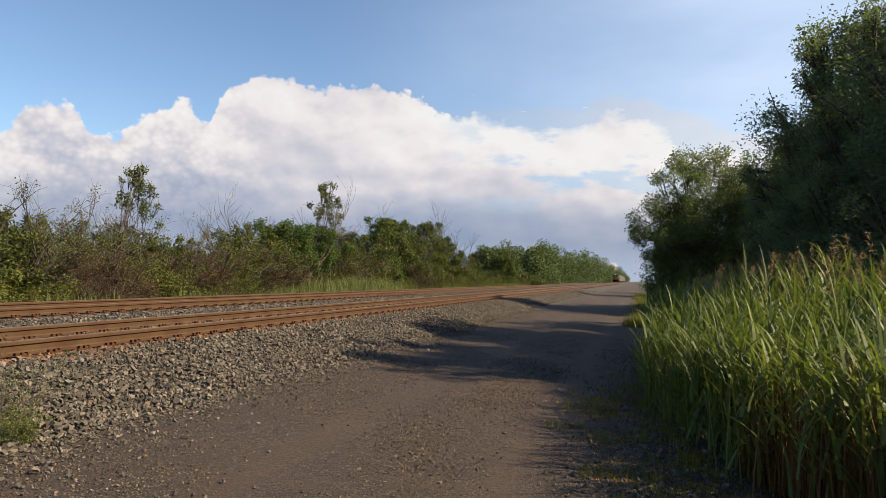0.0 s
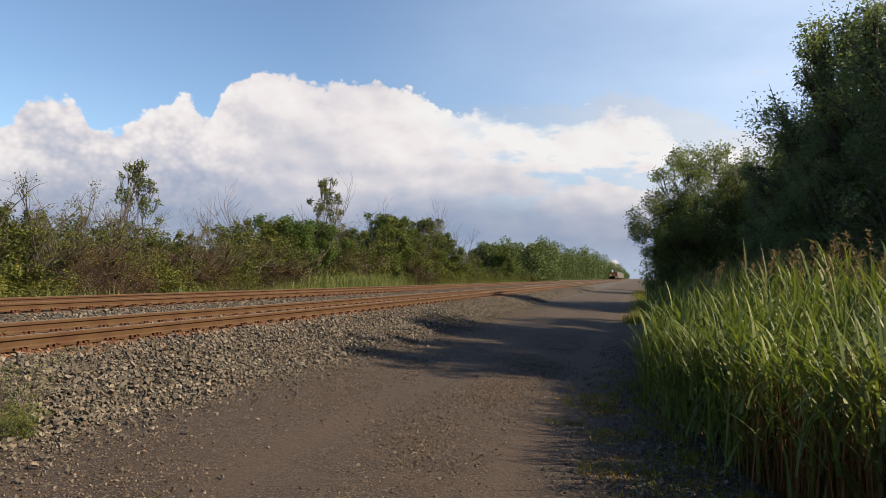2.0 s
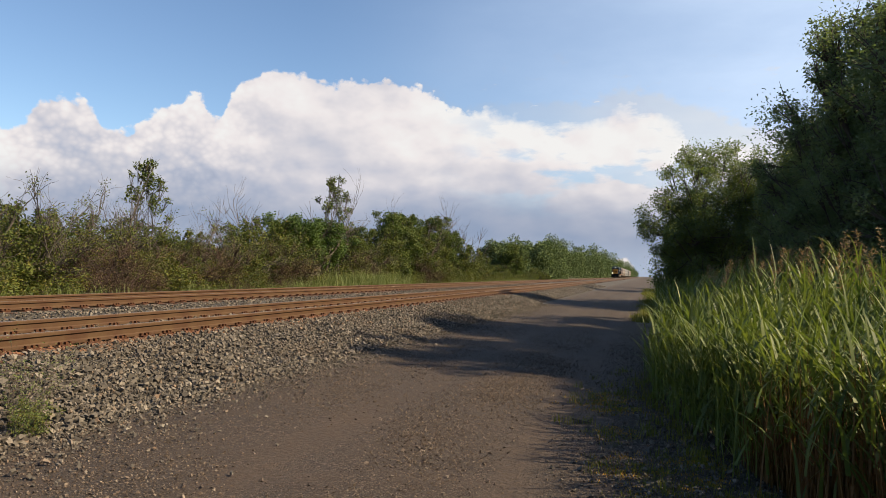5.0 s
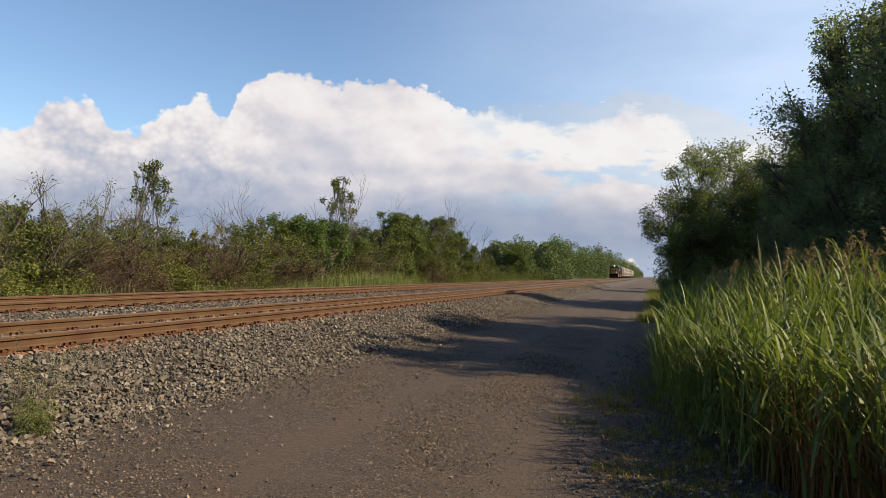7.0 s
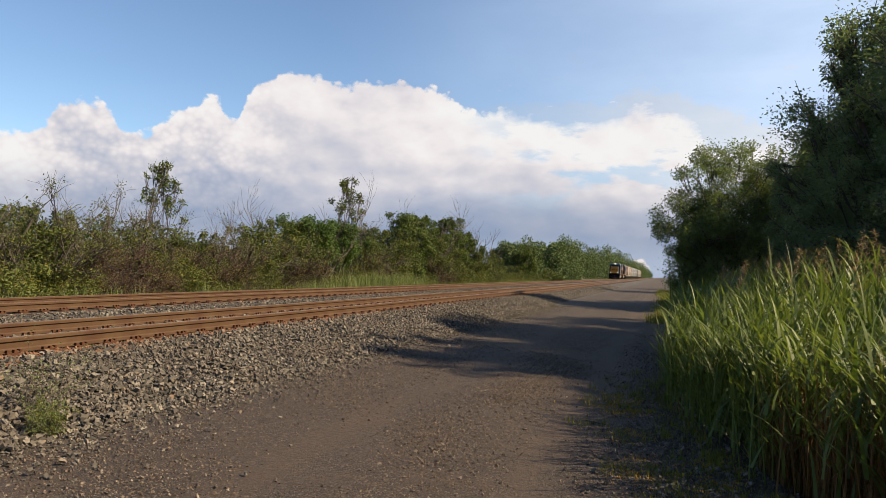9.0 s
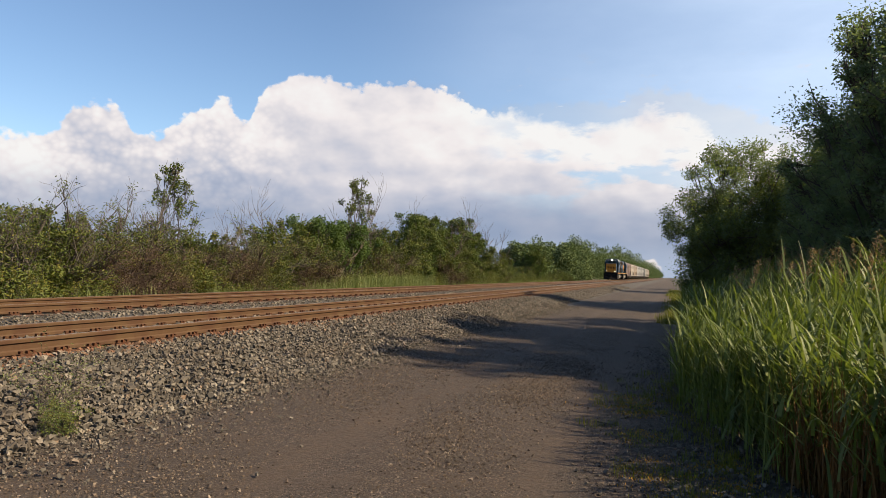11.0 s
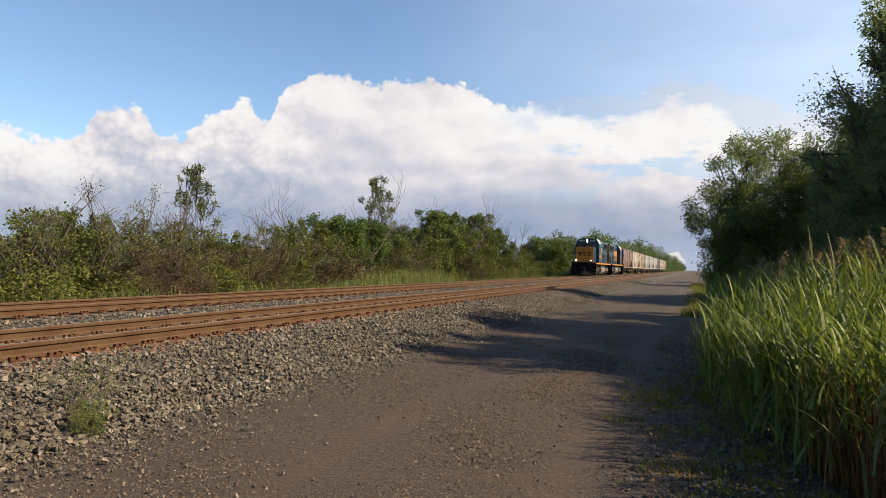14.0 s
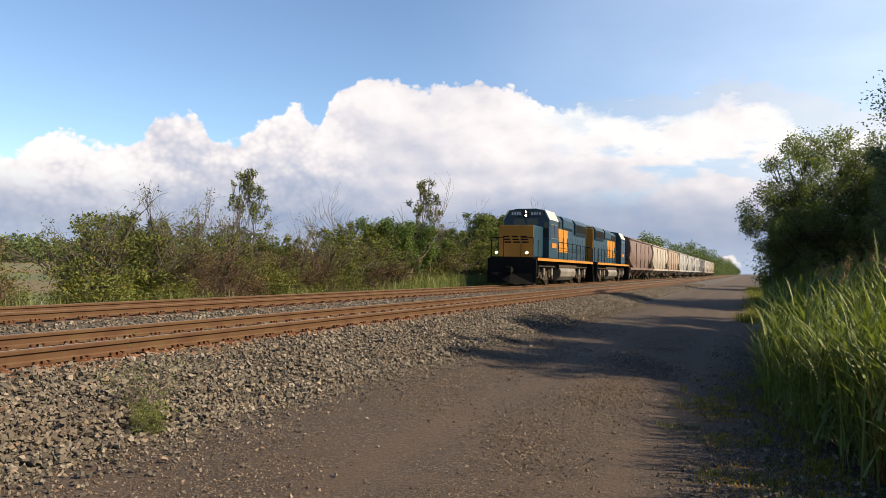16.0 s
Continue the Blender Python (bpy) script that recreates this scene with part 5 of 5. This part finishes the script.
def hopper(label, paint, dirt, steep=0.0):
    """Covered hopper car with bulging sides; local +y forward, y = 0 the front coupler face."""
    H = empty("hopper_car", label, "freight car", "covered hopper cars of the train")
    m = worn("hopper_paint", (0.68 * paint[0], 0.71 * paint[1], 0.78 * paint[2]), (0.62 * dirt[0], 0.64 * dirt[1], 0.70 * dirt[2]), 0.6, 0, 6, 0.45, 0.75, 0.08)
    sec = []
    for k in range(9):
        t = k / 8
        sec.append((1.30 + 0.24 * math.sin(math.pi * min(1, t * 1.05)), 1.25 + t * 2.85))
    right = [(x, z) for x, z in sec] + [(1.12, 4.32), (0.55, 4.46)]
    prof = right + [(-x, z) for x, z in right[::-1]]
    bm = B()
    rings = []
    for y, sx, zlow in ((-0.75, 0.97, 2.3), (-1.0, 1.0, 2.15), (-4.2, 1.0, 1.25), (-9.6, 1.0, 1.25), (-15.1, 1.0, 1.25), (-18.3, 1.0, 2.15), (-18.55, 0.97, 2.3)):
        rings.append([bm.verts.new((x * sx, y, zlow + (z - 1.25) * (4.46 - zlow) / 3.21)) for x, z in prof])
    k = len(prof)
    for a, b in zip(rings, rings[1:]):
        for i in range(k):
            bm.faces.new((a[i], b[i], b[(i + 1) % k], a[(i + 1) % k]))
    bm.faces.new(rings[0])
    bm.faces.new(rings[-1][::-1])
    bmesh.ops.recalc_face_normals(bm, faces=bm.faces[:])
    body = part("body", bm, m, H)
    for s in (-1, 1):
        bm = B()
        box(bm, *sorted((s * 1.40, s * 1.56)), -18.9, -0.4, 1.12, 1.34, 0.015)
        part("side_sill", bm, m, body)
        bm = B()
        box(bm, *sorted((s * 1.30, s * 1.42)), -18.6, -0.7, 4.20, 4.30)
        part("top_chord", bm, m, body)
        for y in range(1, 5):
            bm = B()
            yy = -0.9 - y * 3.5
            box(bm, *sorted((s * 1.50, s * 1.575)), yy - 0.035, yy + 0.035, 1.3, 3.9)
            part("side_post", bm, m, body)
    bm = B()
    box(bm, -0.42, 0.42, -18.7, -0.6, 4.50, 4.56)
    for y in range(12):
        box(bm, -0.5, 0.5, -1.2 - y * 1.5, -1.15 - y * 1.5, 4.42, 4.50)
    part("running_board", bm, M_BLACK, body, "dark roof running board")
    for y in (-3.1, -7.5, -11.8, -16.2):
        bm = B()
        box(bm, -0.35, 0.35, y - 1.2, y + 1.2, 4.40, 4.66, 0.04)
        part("roof_hatch", bm, m, body)
    for y in (-5.4, -9.65, -13.9):
        bm = B()
        a = [bm.verts.new(c) for c in ((-1.25, y - 1.9, 1.3), (1.25, y - 1.9, 1.3), (1.25, y + 1.9, 1.3), (-1.25, y + 1.9, 1.3))]
        b = [bm.verts.new(c) for c in ((-0.5, y - 0.4, 0.42), (0.5, y - 0.4, 0.42), (0.5, y + 0.4, 0.42), (-0.5, y + 0.4, 0.42))]
        for i in range(4):
            bm.faces.new((a[i], b[i], b[(i + 1) % 4], a[(i + 1) % 4]))
        bm.faces.new(b[::-1])
        part("discharge_hopper", bm, m, body)
    for y, s in ((-0.45, 1), (-18.85, -1)):
        bm = B()
        box(bm, -1.5, 1.5, *sorted((y, y - s * 0.18)), 0.98, 1.32, 0.02)
        for k in (-1, 1):
            rod(bm, (k * 1.42, y - s * 0.1, 1.2), (k * 1.42, y - s * 0.1, 4.25), 0.04, 6)
            rod(bm, (k * 0.85, y - s * 0.1, 1.2), (k * 0.85, y - s * 0.1, 4.25), 0.03, 6)
            for j in range(8):
                rod(bm, (k * 0.85, y - s * 0.1, 1.55 + j * 0.35), (k * 1.42, y - s * 0.1, 1.55 + j * 0.35), 0.018, 5)
            rod(bm, (k * 0.6, y - s * 0.1, 1.3), (k * 0.6, y - s * 2.4, 2.2), 0.06, 6)
        part("end_frame", bm, m, body, "end ladders and sill")
        coupler(H, y - s * 0.1, s)
    truck(H, -2.35, 0.88, 0.46, False)
    truck(H, -16.95, 0.88, 0.46, False)
    return H


TRAIN_X = -13.50
TRAIN_SPEED = 24.6
FRONT_AT_END = 40.3

train = []
loco_a = locomotive("dark blue and yellow diesel locomotive with lit headlights", True)
train.append((loco_a, 0.0, 180.0, 0.0))
loco_b = locomotive("dark blue diesel locomotive running hood first", False)
train.append((loco_b, LOCO_LENGTH, 0.0, LOCO_LENGTH))
CARS = [
    ("brown weathered covered hopper car behind the locomotives", (0.185, 0.115, 0.083), (0.10, 0.066, 0.050)),
    ("cream covered hopper car with dusty sides", (0.40, 0.345, 0.265), (0.24, 0.19, 0.14)),
    ("tan rust-streaked covered hopper car", (0.34, 0.255, 0.18), (0.21, 0.145, 0.10)),
    ("pale grey covered hopper car", (0.36, 0.35, 0.32), (0.22, 0.20, 0.175)),
    ("pale grey covered hopper car", (0.33, 0.32, 0.29), (0.21, 0.19, 0.165)),
    ("light grey dusty covered hopper car", (0.37, 0.35, 0.31), (0.23, 0.20, 0.17)),
    ("dark grey sooty covered hopper car", (0.11, 0.11, 0.11), (0.07, 0.06, 0.05)),
    ("cream covered hopper car near the train's end", (0.42, 0.38, 0.31), (0.26, 0.22, 0.17)),
    ("cream covered hopper car near the train's end", (0.40, 0.35, 0.275), (0.25, 0.20, 0.15)),
    ("tan covered hopper car at the train's end", (0.33, 0.25, 0.18), (0.21, 0.145, 0.10)),
]
for i, (label, paint, dirt) in enumerate(CARS):
    train.append((hopper(label, paint, dirt), 2 * LOCO_LENGTH + i * CAR_PITCH, 180.0, 0.0))


for thing, *_ in train:
    thing.scale = (1.03, 1.0, 1.09)


def motions():
    """The train rolls towards the viewer at a steady pace; the clouds drift slowly."""
    for thing, back, turn, shift in train:
        rows = []
        for k in range(17):
            y = FRONT_AT_END + TRAIN_SPEED * (16 - k) + back + shift
            rows.append((float(k), pose(TRAIN_X, y, RAIL_TOP, 0, 0, turn)))
        walk(thing, rows)
    walk(clouds, [(0.0, pose(0, 0, 0, 0, 0, 0.0)), (8.0, pose(0, 0, 0, 0, 0, -0.33)), (16.0, pose(0, 0, 0, 0, 0, -0.62))])


motions()
